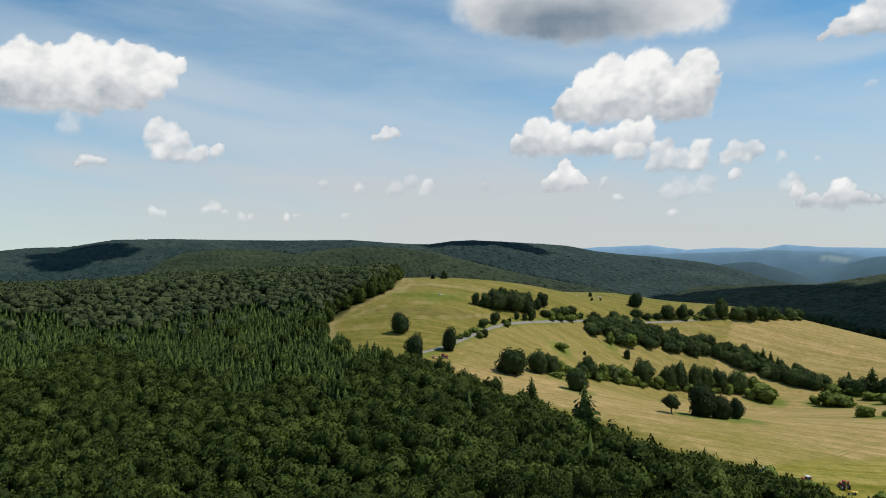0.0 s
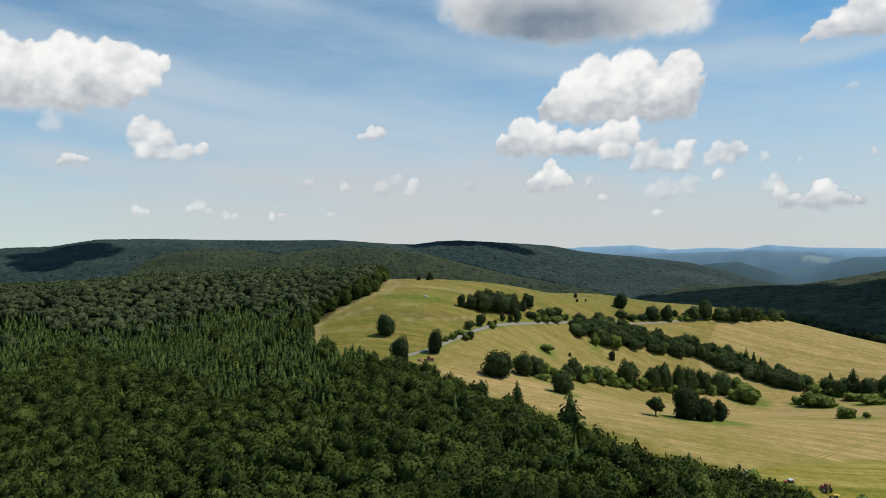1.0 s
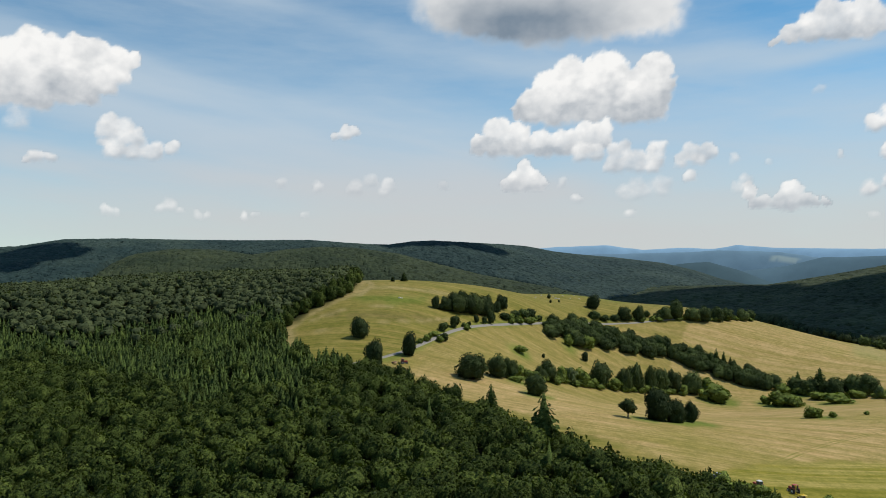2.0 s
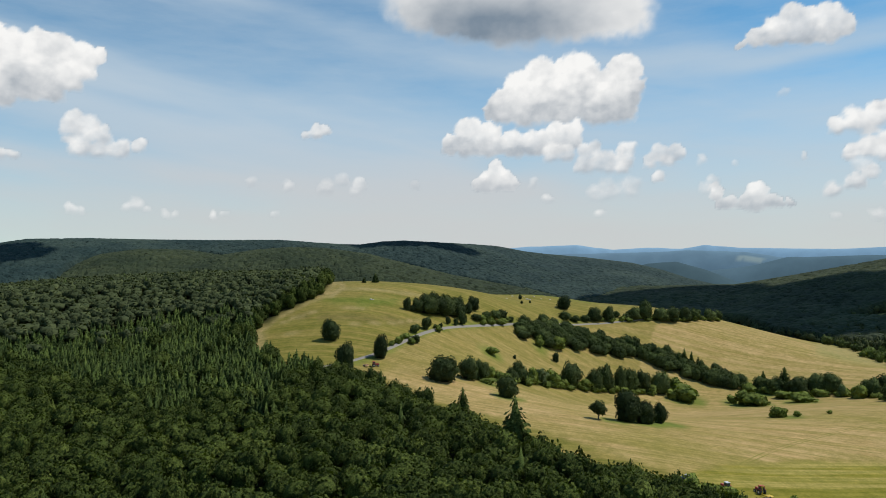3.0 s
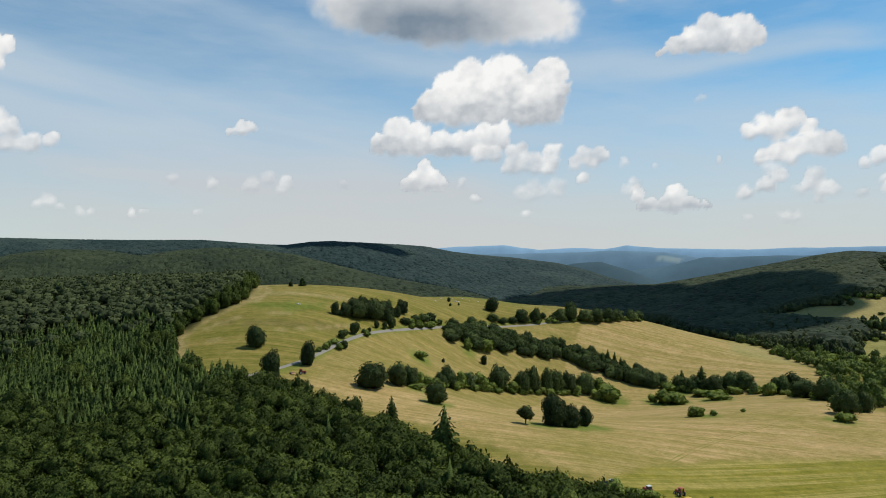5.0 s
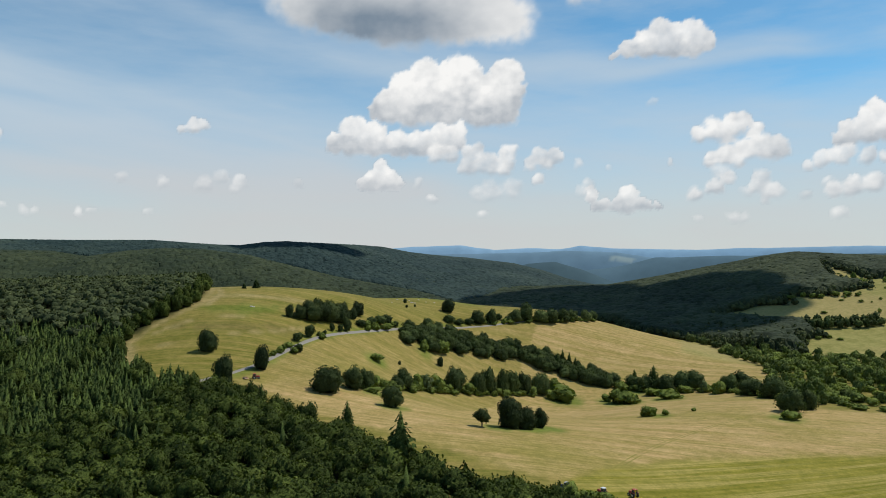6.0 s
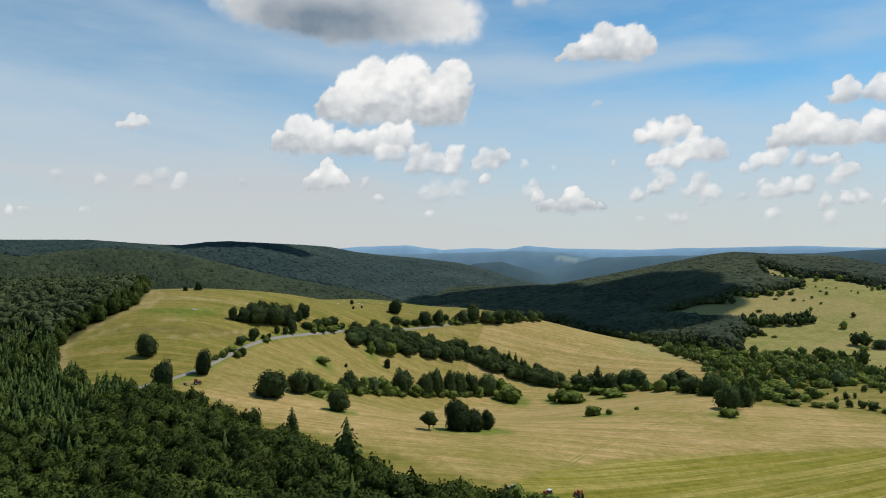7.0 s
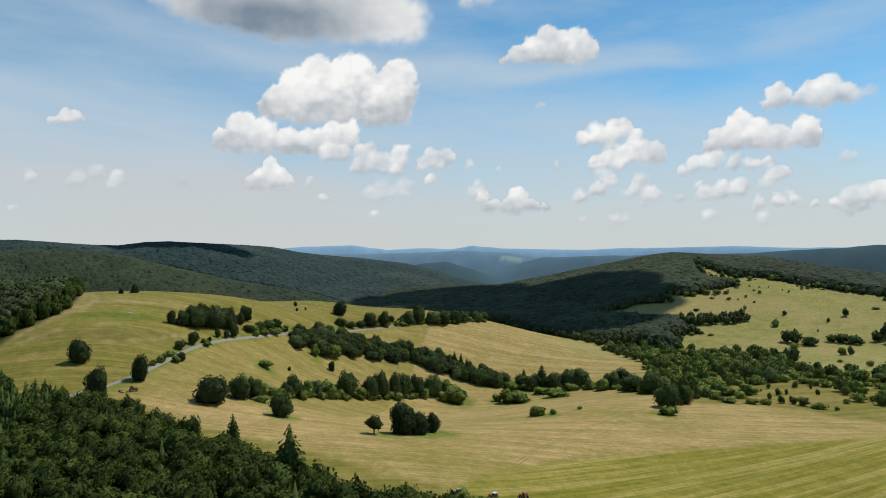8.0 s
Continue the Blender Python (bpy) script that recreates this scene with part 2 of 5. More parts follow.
    col = mixed(t, calc(t, "MULTIPLY", span(t, middle, 0.38, 0.66), 0.85), mixed(t, 1.0, col, (0.80, 0.84, 0.72), "MULTIPLY"), mixed(t, 1.0, col, (1.16, 1.13, 1.15), "MULTIPLY"))
    col = mixed(t, calc(t, "MULTIPLY", span(t, fine, 0.38, 0.70), 0.7), col, mixed(t, 1.0, col, (0.55, 0.62, 0.45), "MULTIPLY"))
    t.links.new(col, bsdf.inputs["Base Color"])
    bsdf.inputs["Roughness"].default_value = 0.95
    bsdf.inputs["Specular IOR Level"].default_value = 0.1
    t.links.new(node(t, "Bump", {"Strength": 0.5, "Distance": 0.25, "Height": fine}).outputs[0], bsdf.inputs["Normal"])
    return m


GROUND = ground_material()


def canopy_material(name, dark, mid, light):
    m, t, bsdf = shader(name)
    pos = node(t, "NewGeometry").outputs["Position"]
    col = mixed(t, attr(t, "tint"), dark, mid)
    col = mixed(t, span(t, noise_at(t, 0.006, 5, pos), 0.42, 0.68), col, light)
    col = mixed(t, span(t, noise_at(t, 0.03, 5, pos), 0.5, 0.75), col, dark)
    col = mixed(t, span(t, noise_at(t, 0.25, 4, pos), 0.4, 0.8), col, dark)
    t.links.new(col, bsdf.inputs["Base Color"])
    bsdf.inputs["Roughness"].default_value = 0.85
    bsdf.inputs["Specular IOR Level"].default_value = 0.1
    return m


# ridge wood is bluer than the spurs: distance haze is put into its colour
HAZED_CANOPY = canopy_material("hazed_distant_wood", (0.016, 0.032, 0.030), (0.030, 0.052, 0.046), (0.052, 0.076, 0.058))
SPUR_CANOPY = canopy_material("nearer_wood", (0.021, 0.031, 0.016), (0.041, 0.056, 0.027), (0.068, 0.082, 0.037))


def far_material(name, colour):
    """Hills at the edge of sight: plain backdrop, distance haze painted as glowing blue."""
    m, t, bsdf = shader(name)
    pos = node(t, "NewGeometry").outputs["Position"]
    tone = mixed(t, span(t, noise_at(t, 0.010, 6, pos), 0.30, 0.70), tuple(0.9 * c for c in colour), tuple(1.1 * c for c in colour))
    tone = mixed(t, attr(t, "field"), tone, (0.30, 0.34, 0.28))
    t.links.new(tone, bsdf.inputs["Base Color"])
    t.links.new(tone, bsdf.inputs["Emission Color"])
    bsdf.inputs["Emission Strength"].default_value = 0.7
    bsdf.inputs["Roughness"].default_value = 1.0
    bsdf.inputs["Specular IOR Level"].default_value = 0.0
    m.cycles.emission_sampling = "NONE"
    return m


FAR_HAZE = [far_material("far_hill_near", (0.040, 0.066, 0.078)), far_material("far_hill_middle", (0.085, 0.138, 0.180)), far_material("far_hill_low", (0.058, 0.096, 0.120)), far_material("far_hill_last", (0.135, 0.220, 0.300))]

# ---- ground sheet ----
def rings_of(first, last, rate):
    return np.exp(np.linspace(math.log(first), math.log(last), int(math.log(last / first) / rate)))


def polar(az, rr):
    a, r = np.meshgrid(np.radians(az), rr)
    return r * np.sin(a), r * np.cos(a)


view = np.arange(-42, 66.01, 0.22)
bearing = np.concatenate([np.arange(-180, -42, 3.0), view, np.arange(68, 179, 3.0), [180.0]])
radius = np.concatenate([[0.01, 8, 20, 35], rings_of(50, 4900, 0.0155)])
gx, gy = polar(bearing, radius)
gz = land(gx, gy)
HAY = [(-10, 395), (-10, 406), (8, 440), (20, 467), (34, 500), (60, 543), (77, 570), (123, 628), (216, 719), (548, 1054), (514, 799), (517, 646), (354, 399), (400, 385), (426, 366), (422, 329), (448, 302), (405, 274), (311, 276), (245, 284), (176, 277), (129, 256), (103, 237)]
GREEN = [(90, 222), (98, 234), (129, 256), (176, 277), (245, 284), (311, 276), (409, 276), (600, 250), (600, 60), (130, 60)]

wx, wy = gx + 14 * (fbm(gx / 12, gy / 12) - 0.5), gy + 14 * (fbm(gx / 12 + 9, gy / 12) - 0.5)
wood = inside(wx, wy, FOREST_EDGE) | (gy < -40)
hay = inside(gx, gy, HAY)
green = inside(gx, gy, GREEN)
ROAD_LINE = [(-40, 385), (-22, 396), (-9, 408), (-1, 422), (8, 439), (17, 460), (25, 480), (33, 498), (40, 512), (51, 532), (62, 550), (83, 579), (105, 608), (129, 636), (165, 672), (218, 727), (264, 752), (310, 764), (370, 800)]


def gap_to(line):
    """Distance of every ground point from a plan line."""
    gap = np.full(gx.shape, 99.0)
    for (ax, ay), (bx, by) in zip(line, line[1:]):
        s = np.clip(((gx - ax) * (bx - ax) + (gy - ay) * (by - ay)) / ((bx - ax) ** 2 + (by - ay) ** 2), 0, 1)
        gap = np.minimum(gap, np.hypot(gx - ax - s * (bx - ax), gy - ay - s * (by - ay)))
    return gap


road_gap = gap_to(ROAD_LINE)
# worn pale strips: along the wood, over the crest and slantwise over the upper meadow
FAINT_TRACKS = [([(-34, 650), (-40, 562), (-57, 534), (-70, 510), (-78, 482), (-66, 432)], 7, 0.75), ([(-34, 650), (0, 668), (40, 730)], 6, 0.7),
                ([(-30, 640), (-26, 600), (-34, 560)], 4, 0.8), ([(-30, 590), (10, 596), (40, 606)], 9, 0.7), ([(-56, 470), (-30, 478), (10, 500), (36, 530)], 3, 0.6), ([(-62, 500), (-40, 520), (-10, 526)], 4, 0.6)]
pale = np.zeros(gx.shape)
for line, half, strength in FAINT_TRACKS:
    pale = np.maximum(pale, strength * ramp(half, half * 0.3, gap_to(line) + 4 * (fbm(gx / 9, gy / 9) - 0.5)))
LIME = [(-40, 550), (-20, 556), (5, 566), (25, 574), (20, 554), (-2, 534), (-19, 536)]
BANK = [(30, 700), (55, 735), (110, 775), (160, 805), (205, 818), (262, 822), (270, 850), (200, 862), (130, 830), (60, 780), (20, 720)]
pasture = (np.hypot(gx, gy) > 850) & (np.degrees(np.arctan2(gx, gy)) > 33) | (gx > 640)


BROWN = [(-59, 512), (-36, 500), (-11, 496), (33, 514), (33, 521), (-11, 503), (-37, 506), (-59, 517)]
brown = inside(gx + 4 * fbm(gx / 5, gy / 5), gy, BROWN)
LUSH = [(128, 332, 11), (112, 327, 7), (142, 336, 8), (66, 411, 8), (70, 370, 9), (254, 570, 18), (295, 548, 18), (335, 540, 14), (140, 599, 8), (85, 520, 9), (303, 362, 9), (240, 400, 9), (330, 590, 14)]
lush = np.zeros(gx.shape, bool)
for cx, cy, cr in LUSH:
    lush |= np.hypot(gx - cx, (gy - cy) * 0.8) < cr * (0.7 + 0.6 * fbm(gx / 6, gy / 6))


def soft(mask):
    m = mask.astype(float)
    for axis in (0, 1):
        m = (np.roll(m, 1, axis) + 2 * m + np.roll(m, -1, axis)) / 4
    return m.ravel()


ground = new("ground", mesh_of("ground", np.stack([gx, gy, gz], -1).reshape(-1, 3), grid_tris(*gx.shape)[:, ::-1], GROUND, True,
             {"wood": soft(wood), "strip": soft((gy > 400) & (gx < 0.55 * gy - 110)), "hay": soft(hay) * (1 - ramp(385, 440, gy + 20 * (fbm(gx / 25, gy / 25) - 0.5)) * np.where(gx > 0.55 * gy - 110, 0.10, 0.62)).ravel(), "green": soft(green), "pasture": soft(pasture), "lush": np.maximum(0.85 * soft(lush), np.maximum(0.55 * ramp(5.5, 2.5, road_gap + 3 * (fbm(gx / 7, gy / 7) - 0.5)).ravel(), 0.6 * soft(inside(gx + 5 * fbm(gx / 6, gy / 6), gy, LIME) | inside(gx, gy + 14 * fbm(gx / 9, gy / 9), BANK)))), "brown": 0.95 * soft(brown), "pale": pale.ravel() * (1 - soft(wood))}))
tagged(ground, "rolling meadows with mown hay and wood floor", "ground", kind="structure")


# ---- wooded ridges: a closed canopy of rounded crowns ----
def crowns(x, y, size, seed):
    """Height 0..1 of a canopy of rounded crowns on a jittered grid, and a tint for each crown."""
    jit = np.random.default_rng(seed).random((3, 128, 128))
    cx, cy = np.floor(x / size).astype(int), np.floor(y / size).astype(int)
    best, tint = np.full(x.shape, 9.0), np.zeros(x.shape)
    for i in (-1, 0, 1):
        for j in (-1, 0, 1):
            a, b = (cx + i) % 128, (cy + j) % 128
            d = np.hypot(x / size - cx - i - jit[0, a, b], y / size - cy - j - jit[1, a, b]) - 0.25 * jit[2, a, b]
            near = d < best
            best, tint = np.where(near, d, best), np.where(near, jit[2, b, a], tint)
    return np.sqrt(np.clip(1 - np.clip(best, 0, 1) ** 2 * 1.2, 0, 1)), tint


def canopy_sheet(name, az, rr, keep, full, material, size, rise, label, seed, fringe=None):
    x, y = polar(az, rr)
    jx = x + rng.normal(0, size * 0.12, x.shape)
    jy = y + rng.normal(0, size * 0.12, x.shape)
    h, tint = crowns(jx, jy, size, seed)
    z = land(x, y)
    ok = keep(x, y, z)
    deep = ok.astype(float)
    for _ in range(9):
        for axis in (0, 1):
            deep = (np.roll(deep, 1, axis) + deep + np.roll(deep, -1, axis)) / 3
    if fringe is not None:
        rim = ok & (deep < np.where(np.hypot(x, y) < 1120, 0.995, 0.96)) & (rng.random(x.shape) < 0.34)
        fringe.extend((a, b, c) for a, b, c in zip(jx[rim], jy[rim], z[rim]))
    height = rise * (0.3 + 0.7 * h) * (0.25 + 0.75 * full(x, y, z)) * ramp(0.55, 0.95, deep)
    z = z + np.where(ok, height, -3.0)
    tris = grid_tris(*x.shape)[:, ::-1]
    tris = tris[ok.ravel()[tris].any(1)]
    used, back = np.unique(tris.ravel(), return_inverse=True)
    co = np.stack([jx, jy, z], -1).reshape(-1, 3)[used]
    ob = new(name, mesh_of(name, co, back.reshape(-1, 3), material, False, {"tint": tint.ravel()[used]}))
    return tagged(ob, label, "forest", kind="stuff")


CLEARING = [(1024, 1131), (1028, 1020), (1076, 936), (1120, 881), (1152, 815), (1167, 739), (788, 502), (682, 527), (634, 555), (730, 698), (723, 740), (688, 786), (695, 805), (744, 815), (752, 829), (740, 839), (776, 880), (728, 894), (676, 968), (776, 981), (824, 954), (814, 984), (846, 993), (886, 969), (940, 985), (978, 970), (976, 1016), (1006, 1099)]


def on_main(x, y, z):
    r, az = np.hypot(x, y), np.degrees(np.arctan2(x, y))
    return (r > 1090) & (r < 2600) & (az < 33) & (ridge_height(0, x, y) > ridge_height(3, x, y)) & ~on_spur(x, y, z)


def on_spur(x, y, z):
    r = np.hypot(x, y)
    spur = np.maximum(ridge_height(1, x, y), ridge_height(2, x, y))
    return (r > 1060) & (r < 1900) & (spur > ridge_height(0, x, y)) & (spur > z - 0.01)


def on_dark(x, y, z):
    jx, jy = x + 50 * (fbm(x / 35, y / 35) - 0.5), y + 50 * (fbm(x / 35 + 40, y / 35) - 0.5)
    r, az = np.hypot(x, y), np.degrees(np.arctan2(x, y))
    foot = np.interp(az, [20, 28, 31], [1190, 1140, 990]) + 50 * fbm(x / 60, y / 60)
    high = (z > -21 + 6 * fbm(x / 90, y / 90)) | ((az > 29) & (az < 41.5))
    return (r > foot) & high & ~inside(jx, jy, CLEARING)


FRINGE = []
canopy_sheet("ridge_forest", np.arange(-36, 33, 0.11), np.concatenate([np.arange(1080, 1800, 4.5), np.arange(1800, 2620, 9)]), on_main, lambda x, y, z: ramp(1090, 1180, np.hypot(x, y)), HAZED_CANOPY, 10, 17,
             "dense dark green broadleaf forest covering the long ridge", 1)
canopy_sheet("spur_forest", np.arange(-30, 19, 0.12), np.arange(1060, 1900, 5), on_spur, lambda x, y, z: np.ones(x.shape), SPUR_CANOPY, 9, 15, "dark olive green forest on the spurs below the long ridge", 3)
canopy_sheet("hill_forest", np.arange(12, 63, 0.14), np.arange(985, 1760, 5), on_dark, lambda x, y, z: np.ones(x.shape), SPUR_CANOPY, 11, 15, "dark green mixed forest on the rounded hill", 2, FRINGE)

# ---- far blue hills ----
FAR = [(3460, FAR_HAZE[3], [(4, .01), (9.8, .0172), (12.1, .0211), (16, .0233), (18.8, .0169), (21.4, .0198), (23.9, .0181), (25.5, .0224), (28.4, .0184), (34.1, .0162), (37, .0178), (41.4, .0192), (45.4, .0202), (49.2, .0174), (55, .0172), (70, .018)]),
       (3300, FAR_HAZE[1], [(6, .006), (13.4, .0108), (19.2, .0122), (22.2, .0136), (24.3, .0158), (28.4, .0132), (31.5, .0049), (36, .006), (60, .008), (70, .006)]),
       (3130, FAR_HAZE[2], [(22, -.02), (25.6, -.0122), (28.8, -.0046), (31.1, .0064), (34.9, .0083), (39.4, .0093), (48, .007), (70, .006)]),
       (2980, FAR_HAZE[0], [(18, -.02), (21.4, -.0017), (23.5, .0006), (25.6, -.0099), (27.6, -.024), (28.8, -.0304), (32, -.06)]),
       (2800, FAR_HAZE[0], [(36, -.01), (41.4, .0102), (46.2, .0113), (49.2, .0146), (52, .017), (54.1, .02), (58, .019), (70, .021)])]
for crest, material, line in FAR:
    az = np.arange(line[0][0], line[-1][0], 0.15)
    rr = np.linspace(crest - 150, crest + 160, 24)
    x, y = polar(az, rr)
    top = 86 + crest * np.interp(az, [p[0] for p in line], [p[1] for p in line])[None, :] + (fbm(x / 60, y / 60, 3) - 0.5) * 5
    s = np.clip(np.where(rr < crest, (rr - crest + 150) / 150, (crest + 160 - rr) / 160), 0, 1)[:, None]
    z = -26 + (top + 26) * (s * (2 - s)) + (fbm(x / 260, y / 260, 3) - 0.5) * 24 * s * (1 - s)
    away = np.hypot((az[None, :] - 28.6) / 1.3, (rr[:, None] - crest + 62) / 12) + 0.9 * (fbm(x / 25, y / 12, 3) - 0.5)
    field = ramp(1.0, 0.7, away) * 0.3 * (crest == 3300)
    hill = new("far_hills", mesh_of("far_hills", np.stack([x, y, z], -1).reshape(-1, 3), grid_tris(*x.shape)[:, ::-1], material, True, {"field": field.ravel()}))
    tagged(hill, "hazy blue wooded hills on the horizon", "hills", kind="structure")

# ---- clouds: a distant backdrop of cumulus and thin veil, bearing, height and breadth in degrees ----
GREAT_CUMULUS = [(13.54, 14.04, 1.85), (15.89, 14.30, 1.96), (12.03, 13.27, 1.77), (10.27, 12.29, 1.25), (19.81, 14.61, 1.36), (19.19, 13.24, 1.71), (17.55, 12.95, 1.81), (15.03, 12.49, 1.75), (13.32, 12.15, 1.54), (16.29, 11.78, 1.22), (18.36, 12.07, 1.20), (20.40, 13.55, 0.85), (9.17, 11.81, 0.62)]
LONG_CUMULUS = [(7.61, 10.20, 1.25), (9.16, 9.73, 1.25), (11.14, 9.45, 1.06), (12.88, 9.48, 1.06), (14.59, 9.92, 1.14), (15.65, 10.21, 0.87), (6.04, 9.58, 0.72), (9.82, 9.14, 0.98), (13.52, 9.15, 0.70)]
TRAIN = [(14.16, 8.48, 0.79), (15.22, 8.53, 0.70), (17.52, 8.89, 0.60), (16.69, 8.80, 0.52), (16.89, 7.60, 0.87), (18.13, 7.68, 0.95), (19.55, 7.61, 0.85), (19.76, 8.65, 0.68), (16.27, 7.46, 0.52), (22.33, 8.30, 0.84), (23.49, 8.35, 0.58), (21.74, 7.71, 0.59), (22.91, 7.85, 0.67), (22.32, 6.44, 0.50)]
PUFF = [(9.59, 7.53, 0.62), (9.15, 6.65, 0.89), (10.25, 6.63, 0.89), (8.48, 6.22, 0.63), (10.91, 6.18, 0.62), (9.59, 6.07, 0.71)]
LOW_BANK = [(29.11, 5.10, 0.87), (28.58, 4.53, 0.64), (29.79, 4.40, 0.63), (27.34, 4.50, 0.56), (26.80, 4.32, 0.40), (28.23, 4.23, 0.48), (31.47, 4.39, 0.46), (30.64, 4.24, 0.39), (26.45, 5.34, 0.49)]
GREY_CLOUD = [(2.21, 19.83, 1.54), (4.48, 19.38, 1.71), (6.74, 18.91, 1.80), (8.97, 18.61, 1.79), (11.18, 18.21, 1.69), (13.35, 18.23, 1.67), (15.49, 18.78, 1.83), (17.59, 18.98, 1.90), (19.63, 18.58, 1.88), (21.04, 18.54, 1.27), (7.64, 21.27, 3.14), (14.23, 21.24, 3.29), (19.24, 20.54, 2.35), (3.58, 21.41, 2.71), (11.18, 20.29, 2.66), (16.76, 19.84, 2.60), (9.86, 19.57, 2.23), (5.39, 20.16, 2.25)]
HIGH_CUMULUS = [(31.64, 17.15, 1.08), (32.78, 16.81, 0.99), (33.90, 16.86, 1.06), (30.48, 16.51, 1.00), (29.30, 16.05, 0.76), (34.99, 16.33, 0.57), (28.30, 15.63, 0.42), (32.21, 16.23, 0.91)]
WEST_CUMULUS = [(-28.99, 14.04, 1.08), (-27.81, 13.83, 1.33), (-26.79, 14.90, 1.19), (-25.55, 14.51, 1.28), (-24.11, 14.69, 1.22), (-22.63, 14.67, 1.15), (-21.30, 14.42, 1.00), (-20.27, 14.81, 0.50), (-28.31, 12.83, 1.33), (-26.59, 12.67, 1.35), (-24.82, 12.87, 1.13), (-23.36, 12.84, 1.06), (-22.05, 13.36, 0.82), (-27.96, 11.37, 1.10), (-26.23, 11.48, 0.95), (-29.30, 11.40, 1.16), (-30.30, 13.30, 1.91), (-30.92, 11.75, 1.52)]
WEST_PUFF = [(-21.91, 9.79, 0.83), (-20.88, 9.46, 0.92), (-20.10, 9.10, 0.67), (-21.44, 8.32, 0.83), (-20.29, 8.14, 0.75), (-18.73, 8.23, 0.68), (-17.53, 8.55, 0.51), (-22.02, 8.77, 0.58), (-19.32, 8.12, 0.59), (-26.36, 7.27, 0.52), (-26.95, 7.00, 0.32), (-25.66, 7.32, 0.40), (-4.50, 10.16, 0.54), (-3.83, 10.26, 0.45), (-5.26, 9.97, 0.36)]
HORIZON_PUFFS = [(-21.97, 3.74, 0.41), (-21.41, 3.64, 0.33), (-17.70, 4.20, 0.55), (-18.30, 3.97, 0.38), (-16.90, 3.75, 0.34), (-15.68, 3.57, 0.39), (-15.06, 3.62, 0.30), (-12.34, 3.50, 0.39), (-11.49, 3.64, 0.26), (-7.81, 3.78, 0.31)]
TWIN_CUMULUS = [(35.44, 9.77, 0.88), (36.74, 10.02, 0.88), (37.59, 10.41, 0.61), (34.36, 9.46, 0.62), (38.22, 9.53, 0.61), (36.31, 9.31, 0.70), (36.30, 7.88, 0.79), (37.58, 8.05, 0.88), (38.85, 8.22, 0.96), (39.69, 8.40, 0.69), (35.22, 7.48, 0.62), (39.89, 7.97, 0.61), (37.15, 7.42, 0.61)]
EAST_CUMULUS = [(45.73, 10.15, 0.92), (45.33, 9.36, 0.92), (46.87, 9.46, 1.08), (48.37, 9.15, 0.90), (50.02, 9.42, 0.97), (50.55, 8.98, 0.72), (44.16, 9.10, 0.76), (43.56, 8.76, 0.51), (47.24, 8.62, 0.74), (49.10, 8.49, 0.65)]
EAST_HIGH = [(48.20, 11.95, 0.74), (48.76, 11.70, 0.65), (50.58, 11.91, 0.88), (51.64, 11.99, 1.03), (52.51, 11.70, 0.79), (49.85, 11.40, 0.57), (47.64, 11.28, 0.49)]
EAST_BANK = [(42.55, 7.22, 0.60), (43.55, 7.38, 0.68), (44.15, 7.77, 0.42), (45.32, 7.17, 0.59), (46.66, 7.10, 0.50), (41.53, 6.84, 0.43), (47.61, 7.18, 0.33), (44.53, 5.25, 0.76), (45.70, 5.42, 0.67), (43.34, 5.08, 0.51), (47.98, 6.14, 0.66), (48.54, 6.31, 0.49), (47.03, 4.33, 0.50), (48.34, 4.37, 0.49), (49.44, 4.33, 0.41), (46.83, 3.93, 0.33), (50.52, 4.21, 0.32)]
EAST_LOW = [(52.96, 4.51, 0.71), (53.97, 4.66, 0.70), (51.93, 3.96, 0.48), (52.61, 3.74, 0.55), (53.63, 3.90, 0.55), (54.64, 5.20, 0.46), (55.45, 4.59, 0.92), (36.51, 6.13, 0.53), (38.63, 6.08, 0.70), (38.42, 5.65, 0.61), (39.26, 5.19, 0.61), (39.04, 4.55, 0.43), (35.43, 5.50, 0.62), (34.13, 5.00, 0.53)]
FAINT = [(35.86, 6.37, 0.62), (53.36, 11.42, 0.55), (54.20, 11.51, 0.54), (47.60, 5.54, 0.58), (34.13, 4.77, 0.44), (43.73, 3.38, 0.55), (36.71, 3.37, 0.53), (37.35, 3.06, 0.35), (18.43, 5.61, 0.90), (20.24, 5.84, 0.81), (17.54, 5.38, 0.72), (-6.64, 5.88, 0.47), (-3.84, 5.83, 0.64), (-2.57, 6.50, 0.65), (-3.84, 5.51, 0.48), (-1.08, 6.05, 0.58), (-2.20, 6.32, 0.41), (25.66, 5.40, 0.54), (42.94, 5.64, 0.43), (26.58, 20.42, 0.90), (25.22, 19.84, 0.72), (25.4, 7.6, 0.42), (27.7, 7.4, 0.3), (32.3, 7.5, 0.25), (13.9, 4.9, 0.45), (12.6, 6.3, 0.4), (17.9, 3.8, 0.4), (26.2, 5.9, 0.5), (34.1, 5.1, 0.65), (35.9, 6.5, 0.7), (37.8, 5.1, 0.5), (37.6, 3.3, 0.5), (34.2, 3.2, 0.35), (39.9, 5.0, 0.5), (41.6, 4.7, 0.4), (52.8, 7.2, 0.5), (49.2, 4.7, 0.5), (47.2, 3.1, 0.45), (-9.5, 6.1, 0.4), (-1.5, 5.5, 0.45), (3.2, 6.2, 0.35), (-27.5, 9.6, 0.8), (31.0, 12.2, 0.35)]
